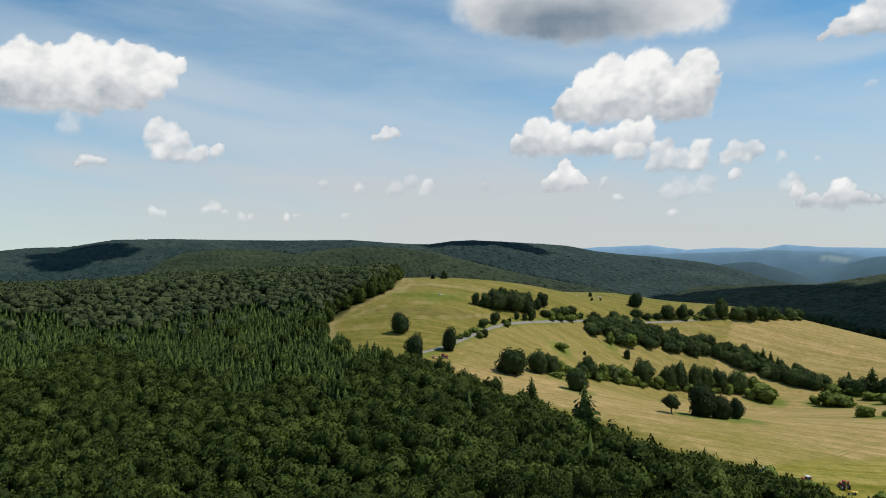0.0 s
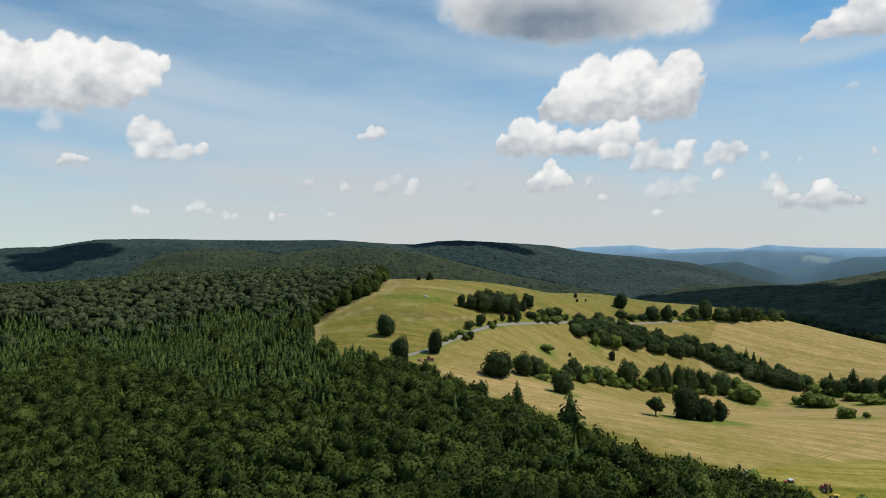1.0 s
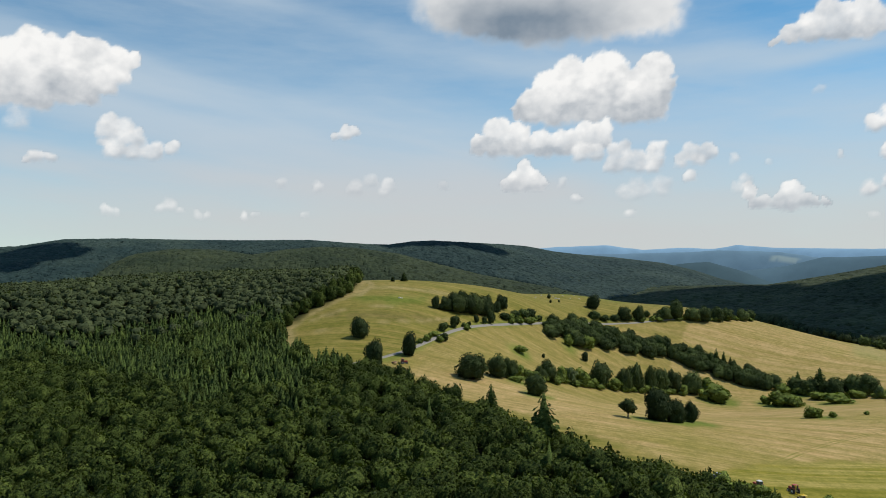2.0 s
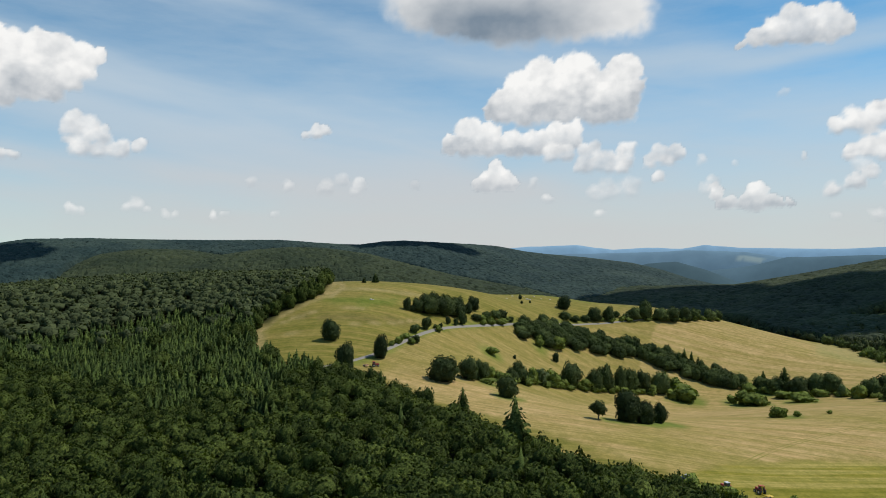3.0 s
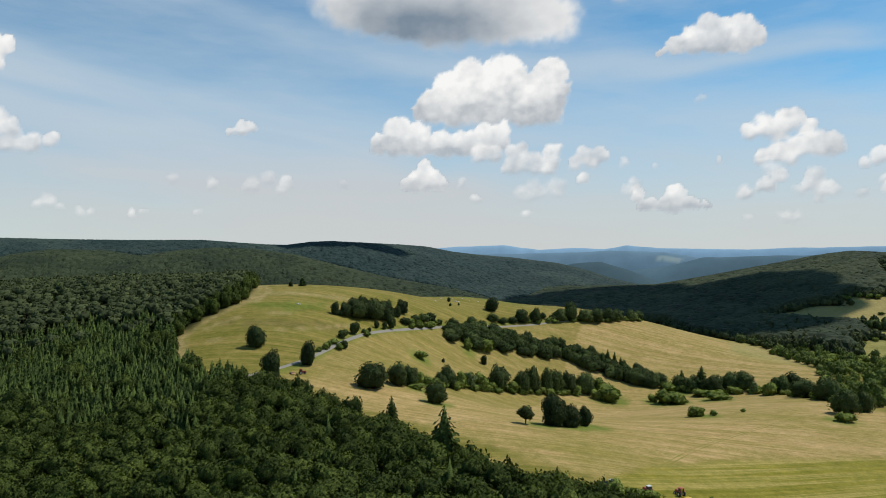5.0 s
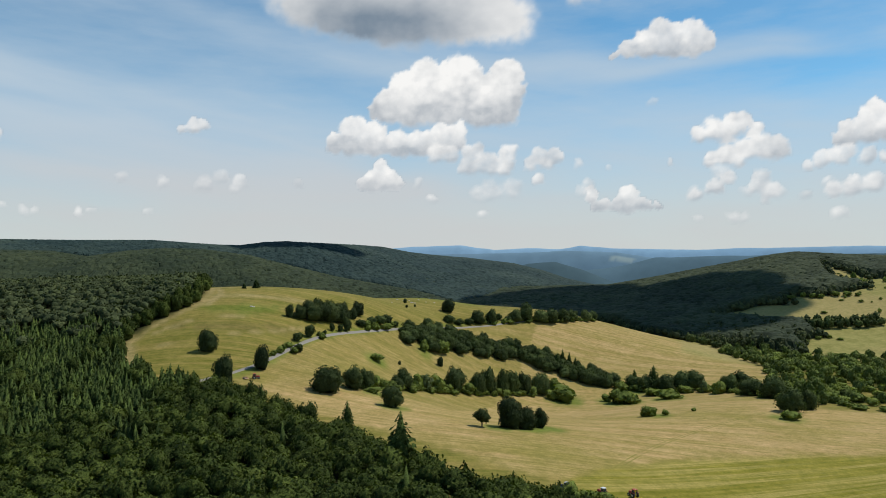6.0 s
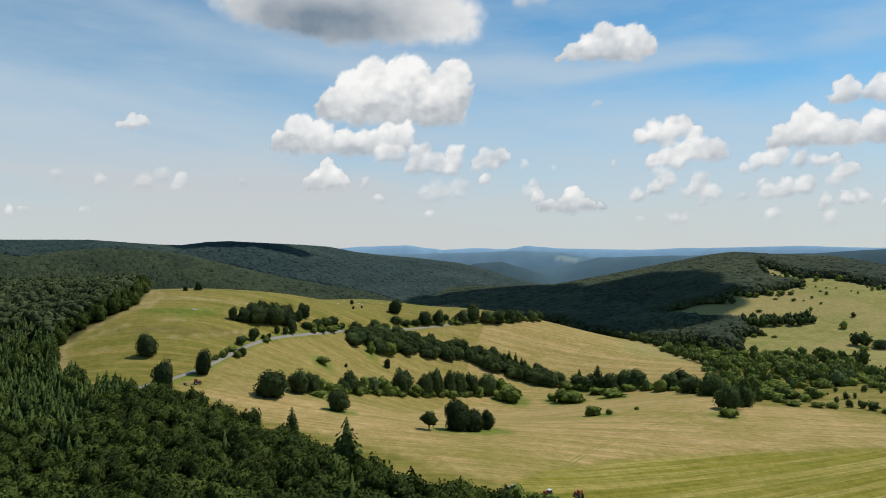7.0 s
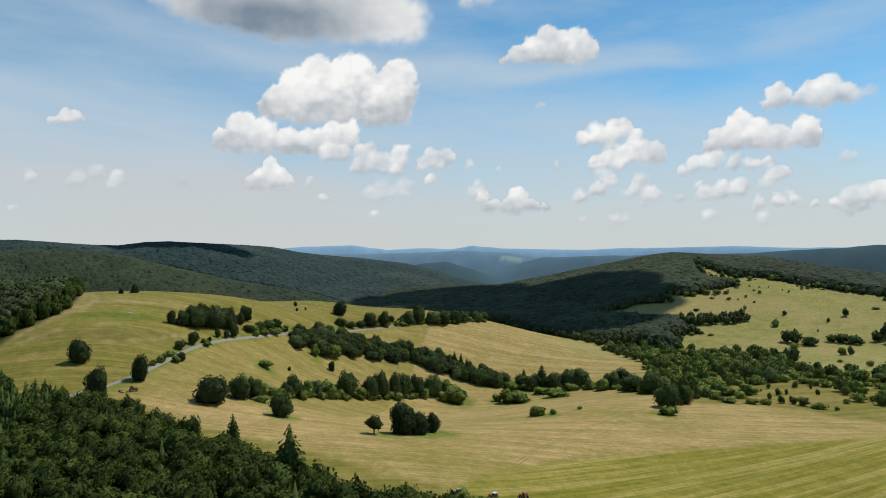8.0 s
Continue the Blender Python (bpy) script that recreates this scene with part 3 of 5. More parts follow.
CUMULI = [(GREAT_CUMULUS, 1.0, 0.0, 1), (LONG_CUMULUS, 0.95, 0.04, 1), (TRAIN, 0.8, 0.12, 0), (PUFF, 0.9, 0.05, 1), (LOW_BANK, 0.85, 0.08, 1), (GREY_CLOUD, 1.0, 0.9, 2), (HIGH_CUMULUS, 0.95, 0.08, 1),
          (WEST_CUMULUS, 1.0, 0.03, 1), (WEST_PUFF, 0.85, 0.08, 0), (HORIZON_PUFFS, 0.5, 0.05, 0), (TWIN_CUMULUS, 0.95, 0.08, 0), (EAST_CUMULUS, 0.95, 0.08, 1), (EAST_HIGH, 0.9, 0.1, 1),
          (EAST_BANK, 0.8, 0.12, 0), (EAST_LOW, 0.75, 0.12, 0), (FAINT, 0.5, 0.16, 0)]
STEP = 0.14
cloud_az, cloud_el = np.arange(-46, 70, STEP), np.arange(-1.5, 27, STEP)
ca, ce = np.meshgrid(cloud_az, cloud_el)
billow = lambda a, e, s: np.abs(2 * fbm(a / s + 31, e / s + 7, 3) - 1)


def blurred(f, times):
    for _ in range(times):
        for axis in (0, 1):
            f = (np.roll(f, 1, axis) + 2 * f + np.roll(f, -1, axis)) / 4
    return f


wa = ca + (fbm(ca / 0.9 + 3, ce / 0.9 + 50, 5) - 0.5) * 0.8
we = ce + (fbm(ca / 0.9 + 70, ce / 0.9 + 20, 5) - 0.5) * 0.7
cover, lit, billowy = np.zeros(ca.shape), np.zeros(ca.shape), np.ones(ca.shape)
for lobes, thick, grey, whole in CUMULI:
    feather = 1.9 if whole == 2 else (1.0 if whole else (1.5 if thick > 0.6 else 2.4))
    body, height = np.full(ca.shape, 0.0 if whole == 2 else -3.0), np.zeros(ca.shape)
    base, crest = min(e - 0.55 * r for a, e, r in lobes), max(e + r for a, e, r in lobes)
    for a, e, r in lobes:
        r = r * (1.4 if whole == 2 else 1.05 if whole else 1.22)
        i0, i1 = np.searchsorted(cloud_el, (e - 1.8 * r - 0.6, e + 1.8 * r + 0.6))
        j0, j1 = np.searchsorted(cloud_az, (a - 1.8 * r - 0.6, a + 1.8 * r + 0.6))
        if i1 <= i0 or j1 <= j0:
            continue
        w = np.s_[i0:i1, j0:j1]
        dy = we[w] - e
        floor_at = max(base + 0.15, e - 1.3 * r) if whole == 1 else e - (0.25 if whole == 2 else 0.45) * r
        down = np.minimum(we[w] - floor_at, 0) * (1.35 if whole == 2 else 2.2)
        d2 = ((wa[w] - a) * math.cos(radians(e)) / r) ** 2 + (np.where(dy < 0, down, dy) / r) ** 2
        body[w] = body[w] + np.clip(1 - d2, 0, 1) if whole == 2 else np.maximum(body[w], 1 - d2)
        height[w] = np.maximum(height[w], r * np.sqrt(np.clip(1 - d2, 0, 1)))
    swell = height * 0.8 + (0.5 - billow(wa, we, 1.3)) * 0.42 * np.clip(height, 0, 1)
    gy_, gx_ = np.gradient(blurred(swell, 3), STEP)
    size = np.sqrt(gx_ ** 2 + gy_ ** 2 + 1.2)
    under = blurred(ramp(0.1, 1.4, np.gradient(height, STEP, axis=0)), 4)
    crinkle = (fbm(ca / 0.42, ce / 0.42, 4) - 0.5) * 0.55
    full = ramp(0.1, 2.3, body * (1 + 0.7 * crinkle)) if whole == 2 else ramp(-0.05, (0.36 + 1.25 * under) * feather, body + crinkle)
    facing = (-gx_ * -0.30 - gy_ * 0.80 + 0.75) / size
    light = np.clip(0.42 + 0.58 * facing, 0, 1)
    if whole == 1:
        light = 0.5 * light + 0.5 * (0.12 + 0.88 * ramp(0.0, 0.62, (we - base) / (crest - base)))
    light = light + (fbm(wa / 0.55, we / 0.45, 5) - 0.5) * 0.18 - 0.16 * ramp(0.46, 0.66, fbm(ca / 2.3 + 60, ce / 1.2 + 9, 4))
    light = np.clip(light, 0.40, 1) * (1 - grey)
    light = light + 0.3 * ramp(0.4, 0.0, body) * (1 - light)
    if whole == 2:
        shade = np.exp(-((ca - 9.5) / 8.0) ** 2 - ((ce - 18.3) / 2.6) ** 2)
        light = np.clip(0.80 - 0.88 * shade + 0.34 * (fbm(ca / 2.6, ce / 1.3, 5) - 0.5) , 0, 1)
    over = full * thick
    if whole == 2:
        billowy = 1 - 0.75 * blurred(ramp(0.0, 0.5, body), 6)
    lit = np.where(over > 0, (light * over + lit * cover * (1 - over)) / np.maximum(over + cover * (1 - over), 1e-6), lit)
    cover = over + cover * (1 - over)
tilt = radians(-9)
sa, se = ca * math.cos(tilt) + ce * math.sin(tilt), -ca * math.sin(tilt) + ce * math.cos(tilt)
streak = fbm(sa / 26 + 4, se / 3.6 + 2, 5)
BANDS = [([(-24, 22.8), (-13.5, 20.1), (-3.8, 18.0), (9.7, 15.9), (20, 15.2), (30, 15.0), (42, 15.6)], 1.0, 0.50), ([(-46, 13.4), (-31.7, 13.0), (-18.4, 12.4), (-7.7, 11.2), (0, 10.0), (8, 8.6)], 3.3, 0.72),
         ([(14, 10.0), (22, 10.2), (30, 9.6), (40, 8.4), (50, 7.8)], 3.2, 0.72), ([(26, 14.2), (36, 14.8), (43, 15.0)], 0.5, 0.32), ([(46, 15.8), (54, 16.7), (63, 17.2)], 1.3, 0.40), ([(-2, 17.0), (8, 14.9), (18, 13.6)], 1.0, 0.40),
         ([(-30, 7.6), (-12, 6.8), (4, 5.8), (14, 5.6)], 1.1, 0.72), ([(-46, 19.8), (-30, 19.1), (-20, 17.6)], 0.8, 0.25)]
haze = ramp(15.0, 1.5, ce) * 0.92 * (0.78 + 0.22 * ramp(-26, 0, ca))
clear_air = 1 - haze
for line, half, strength in BANDS:
    mid = np.interp(ca, [p[0] for p in line], [p[1] for p in line]) + 1.2 * (fbm(ca / 9 + 3, ce / 6, 3) - 0.5)
    along = ramp(line[0][0] - 4, line[0][0] + 3, ca) * ramp(line[-1][0] + 4, line[-1][0] - 3, ca)
    clear_air = clear_air * (1 - strength * along * np.exp(-np.abs((ce - mid) / half) ** 2.4) * (0.55 + 0.6 * ramp(0.30, 0.68, streak)))
veil = np.clip(1 - clear_air * (1 - 0.05 - 0.24 * ramp(32, 12, ca) * ramp(-30, -14, ca) - 0.22 * ramp(0.40, 0.65, streak) * ramp(40, 15, ca)), 0, 0.95)
ends = ramp(-46, -40, ca) * ramp(70, 64, ca) * ramp(27, 23, ce)


def cloud_material():
    """Distant sky: cumulus with frayed, billowing edges and folds, over a veil of streaky high cloud."""
    m, t, bsdf = shader("cloud_backdrop")
    t.nodes.remove(bsdf)
    pos = node(t, "NewGeometry").outputs["Position"]
    # cauliflower relief: rounded cells at three sizes
    puff = 0.0
    for scale, share in ((0.009, 0.6), (0.022, 0.3), (0.05, 0.1)):
        warp = node(t, "VectorMath", {0: node(t, "TexNoise", {"Vector": pos, "Scale": scale * 1.3, "Detail": 2.0}).outputs["Color"], 1: (0.5 / scale,) * 3}, operation="MULTIPLY").outputs[0]
        cell = node(t, "TexVoronoi", {"Vector": node(t, "VectorMath", {0: pos, 1: warp}, operation="ADD").outputs[0], "Scale": scale}, feature="SMOOTH_F1").outputs["Distance"]
        puff = calc(t, "ADD", calc(t, "MULTIPLY", calc(t, "SUBTRACT", 0.55, cell), share), puff)
    fray = calc(t, "ADD", calc(t, "MULTIPLY", calc(t, "SUBTRACT", noise_at(t, 0.022, 6, pos, 0.55), 0.5), 0.7), calc(t, "MULTIPLY", puff, 0.6))
    raw = attr(t, "cover")
    rim = calc(t, "MULTIPLY", raw, calc(t, "SUBTRACT", 1.0, raw))
    c = calc(t, "ADD", raw, calc(t, "MULTIPLY", calc(t, "MULTIPLY", rim, fray), calc(t, "MULTIPLY", attr(t, "billowy"), 3.6)), True)
    lit = calc(t, "ADD", attr(t, "lit"), calc(t, "MULTIPLY", attr(t, "billowy"), calc(t, "ADD", calc(t, "MULTIPLY", calc(t, "SUBTRACT", puff, 0.05), 0.45), calc(t, "MULTIPLY", calc(t, "SUBTRACT", noise_at(t, 0.009, 5, pos, 0.5), 0.5), 0.5))), True)
    flat = node(t, "Mapping", {"Vector": pos, "Rotation": (0, radians(7), 0), "Scale": (1, 1, 5)}).outputs[0]
    wisp = calc(t, "ADD", calc(t, "MULTIPLY", calc(t, "SUBTRACT", noise_at(t, 0.0016, 7, flat, 0.62), 0.5), 0.9), calc(t, "MULTIPLY", calc(t, "SUBTRACT", noise_at(t, 0.0007, 3, flat), 0.5), 0.5))
    v = attr(t, "veil")
    v = calc(t, "ADD", v, calc(t, "MULTIPLY", wisp, calc(t, "MULTIPLY", calc(t, "SUBTRACT", 1.05, v), 0.85)), True)
    cloud = mixed(t, lit, (0.20, 0.26, 0.33), (0.93, 0.925, 0.91))
    thin = mixed(t, attr(t, "low"), (0.50, 0.60, 0.69), (0.585, 0.595, 0.60))
    glow = node(t, "Emission", {0: mixed(t, c, thin, cloud), 1: 1.0})
    both = calc(t, "SUBTRACT", 1.0, calc(t, "MULTIPLY", calc(t, "SUBTRACT", 1.0, c), calc(t, "SUBTRACT", 1.0, v)))
    mix = node(t, "MixShader", {0: both, 1: node(t, "BsdfTransparent").outputs[0], 2: glow.outputs[0]})
    t.links.new(mix.outputs[0], t.nodes["Material Output"].inputs[0])
    m.cycles.emission_sampling = "NONE"
    return m


FARTHEST = 4890
ar, er = np.radians(ca), np.radians(ce)
dome = np.stack([FARTHEST * np.sin(ar) * np.cos(er), FARTHEST * np.cos(ar) * np.cos(er), 88 + FARTHEST * np.sin(er)], -1).reshape(-1, 3)
clouds = new("backdrop", mesh_of("backdrop", dome, grid_tris(*ca.shape), cloud_material(), True,
             {"cover": (cover * ends).ravel(), "lit": lit.ravel(), "billowy": billowy.ravel(), "veil": (veil * ends).ravel(), "low": ramp(12, 3, ce).ravel()}))
tagged(clouds, "white cumulus clouds and thin veil over a blue summer sky", "sky", kind="structure")

# hazy, cloudy sky carried unseen round the horizon, added to brighten shaded sides
ra, re_ = np.meshgrid(np.arange(60, 324, 2.0), np.arange(-1.5, 27, 1.5))
joint = ramp(61, 69, ra) * ramp(323, 315, ra) * ramp(27, 23, re_)
puffs = ramp(0.52, 0.64, fbm(ra / 9 + 3, re_ / 4 + 8, 3)) * ramp(2, 6, re_)
ring = np.stack([4870 * np.sin(np.radians(ra)) * np.cos(np.radians(re_)), 4870 * np.cos(np.radians(ra)) * np.cos(np.radians(re_)), 88 + 4870 * np.sin(np.radians(re_))], -1).reshape(-1, 3)
around = new("backdrop", mesh_of("backdrop", ring, grid_tris(*ra.shape), clouds.data.materials[0], True,
             {"cover": (0.9 * puffs * joint).ravel(), "lit": np.full(ra.size, 0.8), "billowy": np.ones(ra.size), "veil": (joint * np.maximum(0.92 * ramp(15, 1.5, re_), 0.3)).ravel(), "low": ramp(12, 3, re_).ravel()}))
tagged(around, "unseen white clouds and pale haze round the horizon, added as fill light", "sky", kind="structure")

# ---- trees ----
def icosphere(level):
    p = (1 + 5 ** 0.5) / 2
    v = [(-1, p, 0), (1, p, 0), (-1, -p, 0), (1, -p, 0), (0, -1, p), (0, 1, p), (0, -1, -p), (0, 1, -p), (p, 0, -1), (p, 0, 1), (-p, 0, -1), (-p, 0, 1)]
    v = [Vector(q).normalized() for q in v]
    f = [(0, 11, 5), (0, 5, 1), (0, 1, 7), (0, 7, 10), (0, 10, 11), (1, 5, 9), (5, 11, 4), (11, 10, 2), (10, 7, 6), (7, 1, 8),
         (3, 9, 4), (3, 4, 2), (3, 2, 6), (3, 6, 8), (3, 8, 9), (4, 9, 5), (2, 4, 11), (6, 2, 10), (8, 6, 7), (9, 8, 1)]
    for _ in range(level):
        seen, out = {}, []

        def half(a, b):
            k = (min(a, b), max(a, b))
            if k not in seen:
                seen[k] = len(v)
                v.append(((v[a] + v[b]) / 2).normalized())
            return seen[k]
        for a, b, c in f:
            ab, bc, ca_ = half(a, b), half(b, c), half(c, a)
            out += [(a, ab, ca_), (b, bc, ab), (c, ca_, bc), (ab, bc, ca_)]
        f = out
    return np.array([tuple(q) for q in v]), np.array(f)


SPHERES = {k: icosphere(k) for k in (1, 2, 3)}


def unit(v):
    return v / (np.linalg.norm(v, axis=1)[:, None] + 1e-9)


def blades(corners, facing, g):
    """Two triangles for each row of four corners, turned outwards, shaded mostly as the clump they belong to."""
    n = len(corners)
    own = np.cross(corners[:, 2] - corners[:, 0], corners[:, 3] - corners[:, 1])
    away = (own * facing).sum(1) < 0
    corners = np.where(away[:, None, None], corners[:, ::-1], corners)
    shade = unit(facing + g.normal(0, 0.45, (n, 3)))
    k = np.arange(n)[:, None] * 4
    return corners.reshape(-1, 3), np.concatenate([k + [0, 1, 2], k + [0, 2, 3]]), np.repeat(shade, 4, 0)


def sprays(where, outward, size, g, spiky=0.3):
    """Small leaf sprays, two triangles each: most lie along the crown like shingles, some stick out."""
    n = len(where)
    out = unit(unit(outward) + g.normal(0, 0.55, (n, 3)))
    side = unit(np.cross(out, g.normal(0, 1, (n, 3))))
    way = np.cross(side, out)
    way = np.where(g.random((n, 1)) < spiky, out * 0.8 + way * 0.6, way)
    s = size * g.uniform(0.55, 1.35, (n, 1))
    lift = out * s * 0.12
    return blades(np.stack([where - way * s * 0.6, where + side * s * 0.5 + lift, where + way * s * 0.8 - lift, where - side * s * 0.5 + lift], 1), unit(outward), g)


def joined(pieces):
    """Several meshes as one: vertices, triangles and, where the pieces have them, normals."""
    starts = np.cumsum([0] + [len(p[0]) for p in pieces])
    return tuple(np.concatenate([p[k] + (n if k == 1 else 0) for p, n in zip(pieces, starts)]) for k in range(len(pieces[0])))


def broadleaf(seed, level, leaves, size, lumps=26, flat=1.0, low=0.12, ragged=0.10, dome=0.34):
    """A crown of unit height and unit breadth standing on z = 0: a lumpy body covered with leaf sprays."""
    g = np.random.default_rng(seed)
    u, f = SPHERES[level]
    c = unit(g.normal(0, 1, (lumps, 3)) * [1, 1, 0.9] + [0, 0, 0.15])
    power = g.uniform(0.55, 1.18, lumps)

    def reach(d):
        """How far the crown goes along each direction, and which way its clump faces there."""
        near = np.exp(9.0 * (d @ c.T - 1)) * power
        far = 0.55 + 0.45 * near.max(1)
        return far, unit(d * far[:, None] - 0.42 * c[near.argmax(1)])
    shape = np.array([0.55, 0.55, 0.62 * (1 - low)]) * [1, 1, flat]
    centre = np.array([0, 0, low + 0.38 * (1 - low)])
    far, facing = reach(u)
    body = (u * (far * (1 + g.normal(0, ragged * 0.5, len(u))))[:, None] * 0.85, f, facing)
    d = unit(g.normal(0, 1, (leaves, 3)) * [1, 1, 0.9] + [0, 0, 0.25])
    far, facing = reach(d)
    v, tri, shade = joined([body, sprays(d * (far * g.uniform(0.88, 1.04, leaves))[:, None], facing + 0.3 * d, size, g)])
    v = v * shape + centre
    v[:, :2] *= 1.04 - dome * np.clip(v[:, 2:], 0, 1) ** 3
    v[:, 2] = np.maximum(v[:, 2], low * 0.8)
    return v, tri, unit(shade / shape)


def spruce(seed, boughs, size, tiers=11):
    """A spire of unit height and breadth: drooping sprays in loose tiers round a dense core."""
    g = np.random.default_rng(seed)
    s = 1 - np.sqrt(g.random(boughs))
    turn = g.uniform(0, 2 * math.pi, boughs)
    tier = (s * tiers + 0.25 * np.sin(turn * 3 + seed)) % 1
    lean = 1 + 0.16 * np.sin(turn * 2 + seed * 1.7)
    r = 0.5 * (1 - s) ** 0.66 * (1.05 - 0.32 * tier) * lean * g.uniform(0.72, 1.05, boughs) + 0.01
    out = np.stack([np.cos(turn), np.sin(turn), np.full(boughs, 0.0)], -1)
    at = out * r[:, None] + np.stack([0 * s, 0 * s, 0.04 + 0.94 * s], -1)
    grow = size * (0.45 + 0.75 * (1 - s))[:, None] * g.uniform(0.7, 1.25, (boughs, 1))
    way = unit(out + np.stack([g.normal(0, 0.25, boughs), g.normal(0, 0.25, boughs), g.uniform(-0.55, -0.05, boughs)], -1))
    side = unit(np.cross(way, [0, 0, 1.0] + g.normal(0, 0.3, (boughs, 3))))
    needles = blades(np.stack([at - way * grow * 0.9, at + side * grow * 0.42, at + way * grow * 0.75, at - side * grow * 0.42], 1), unit(out + np.stack([0 * s, 0 * s, 0.9 - 0.9 * tier], -1)), g)
    ring, core, facing = 7, [], []
    for h in (0.03, 0.45):
        for j in range(ring):
            a = 2 * math.pi * j / ring
            core.append((0.37 * (1 - h) ** 0.8 * math.cos(a), 0.37 * (1 - h) ** 0.8 * math.sin(a), h))
            facing.append((math.cos(a), math.sin(a), 0.3))
    core.append((0, 0, 1.0))
    facing.append((0, 0, 1.0))
    cf = []
    for j in range(ring):
        a, c = j, (j + 1) % ring
        cf += [(a, c, c + ring), (a, c + ring, a + ring), (a + ring, c + ring, 2 * ring)]
    return joined([needles, (np.array(core), np.array(cf), unit(np.array(facing)))])


def trunk_shape(seed, top=0.55, thick=0.022, limbs=4):
    """A tapered trunk with a few limbs, for a tree of unit height."""
    g = np.random.default_rng(seed)
    v, f = [], []

    def limb(a, b, ra, rb):
        a, b = np.array(a, float), np.array(b, float)
        w = (b - a) / np.linalg.norm(b - a)
        p = np.cross(w, [0.3, 1, 0.2])
        p /= np.linalg.norm(p)
        q = np.cross(w, p)
        n = len(v)
        for c, r in ((a, ra), (b, rb)):
            for k in range(6):
                v.append(c + r * (p * math.cos(k * math.pi / 3) + q * math.sin(k * math.pi / 3)))
        for k in range(6):
            i, j = n + k, n + (k + 1) % 6
            f.extend([(i, j, j + 6), (i, j + 6, i + 6)])
    limb((0, 0, -0.02), (0.01, 0, top * 0.5), thick * 1.25, thick)
    limb((0.01, 0, top * 0.5), (0, 0.01, top), thick, thick * 0.5)
    for k in range(limbs):
        a = 2 * math.pi * (k + g.random() * 0.6) / limbs
        z = top * g.uniform(0.4, 0.75)
        limb((0, 0, z), (0.22 * math.cos(a), 0.22 * math.sin(a), z + g.uniform(0.12, 0.24)), thick * 0.55, thick * 0.2)
    return np.array(v), np.array(f)


def plain_tint(v):
    return {"tint": np.zeros(len(v))}


class Kind:
    """One growth form: its shared crown and trunk meshes in a few variants."""

    def __init__(self, name, crown_shapes, leaf, trunk=True, limbs=4, top=0.55, thick=0.02):
        self.name, self.crowns, self.trunks = name, [], []
        for k, (v, f, shade) in enumerate(crown_shapes):
            self.crowns.append(mesh_of("crown", v, f, leaf, True, plain_tint(v), shade))
            tv, tf = trunk_shape(k + 40, top, thick, limbs)
            self.trunks.append(mesh_of("trunk", tv, tf, BARK, True) if trunk else None)


def plant(kind, x, y, breadth, height, label, category, group, variant=None, sink=0.0):
    """One tree or shrub: an empty at its base that holds trunk and crown."""
    k = int(rng.integers(len(kind.crowns))) if variant is None else variant
    ob = new(kind.name)
    ob.empty_display_size = 0.5
    ob.location = (x, y, land_at(x, y) - sink)
    ob.rotation_euler = (0, 0, rng.uniform(0, 6.28))
    ob.scale = (breadth, breadth, height)
    tagged(ob, label, category, group)
    crown = new("crown", kind.crowns[k])
    crown.parent = ob
    if kind.trunks[k]:
        trunk = new("trunk", kind.trunks[k])
        trunk.parent = ob
    return ob


BIG = Kind("beech_tree", [broadleaf(s, 2, 1600, 0.085, 30, low=0.3, dome=0.15) for s in range(6)], BEECH, top=0.6)
ROUND = Kind("broadleaf_tree", [broadleaf(s + 10, 2, 960, 0.092, 24, low=0.0) for s in range(5)], HEDGE, top=0.5)
DENSE = Kind("broadleaf_tree", [broadleaf(s + 12, 2, 1300, 0.085, 28, low=0.0, dome=0.42) for s in range(4)], DARK_LEAF, top=0.5)
OPEN = Kind("broadleaf_tree", [broadleaf(s + 20, 2, 500, 0.13, 14, low=0.06, ragged=0.2) for s in range(3)], HEDGE, top=0.5)
SLIGHT = Kind("broadleaf_tree", [broadleaf(s + 24, 2, 620, 0.12, 16, low=0.26, ragged=0.2, dome=0.2) for s in range(2)], HEDGE, top=0.6, thick=0.03)
SHRUB = Kind("shrub", [broadleaf(s + 30, 2, 240, 0.2, 14, low=0.0, ragged=0.2) for s in range(4)], SCRUB, top=0.4, thick=0.012)
WILLOW_TREE = Kind("willow_tree", [broadleaf(s + 50, 2, 300, 0.18, 16, low=0.02) for s in range(2)], WILLOW, top=0.5)
SPRUCE_TREE = Kind("spruce_tree", [spruce(s, 900, 0.115) for s in range(4)], SPRUCE, limbs=0, top=0.8, thick=0.018)
SMALL = Kind("broadleaf_tree", [broadleaf(s + 60, 1, 130, 0.24, 10, low=0.02, ragged=0.2) for s in range(4)], HEDGE, top=0.5)
SMALL_GREEN = Kind("broadleaf_tree", [broadleaf(s + 65, 1, 150, 0.22, 12, low=0.0, ragged=0.2) for s in range(4)], VALLEY_LEAF, top=0.5)
SMALL_SHRUB = Kind("shrub", [broadleaf(s + 70, 1, 110, 0.25, 10, low=0.0, ragged=0.25) for s in range(3)], SCRUB, top=0.4, thick=0.012)

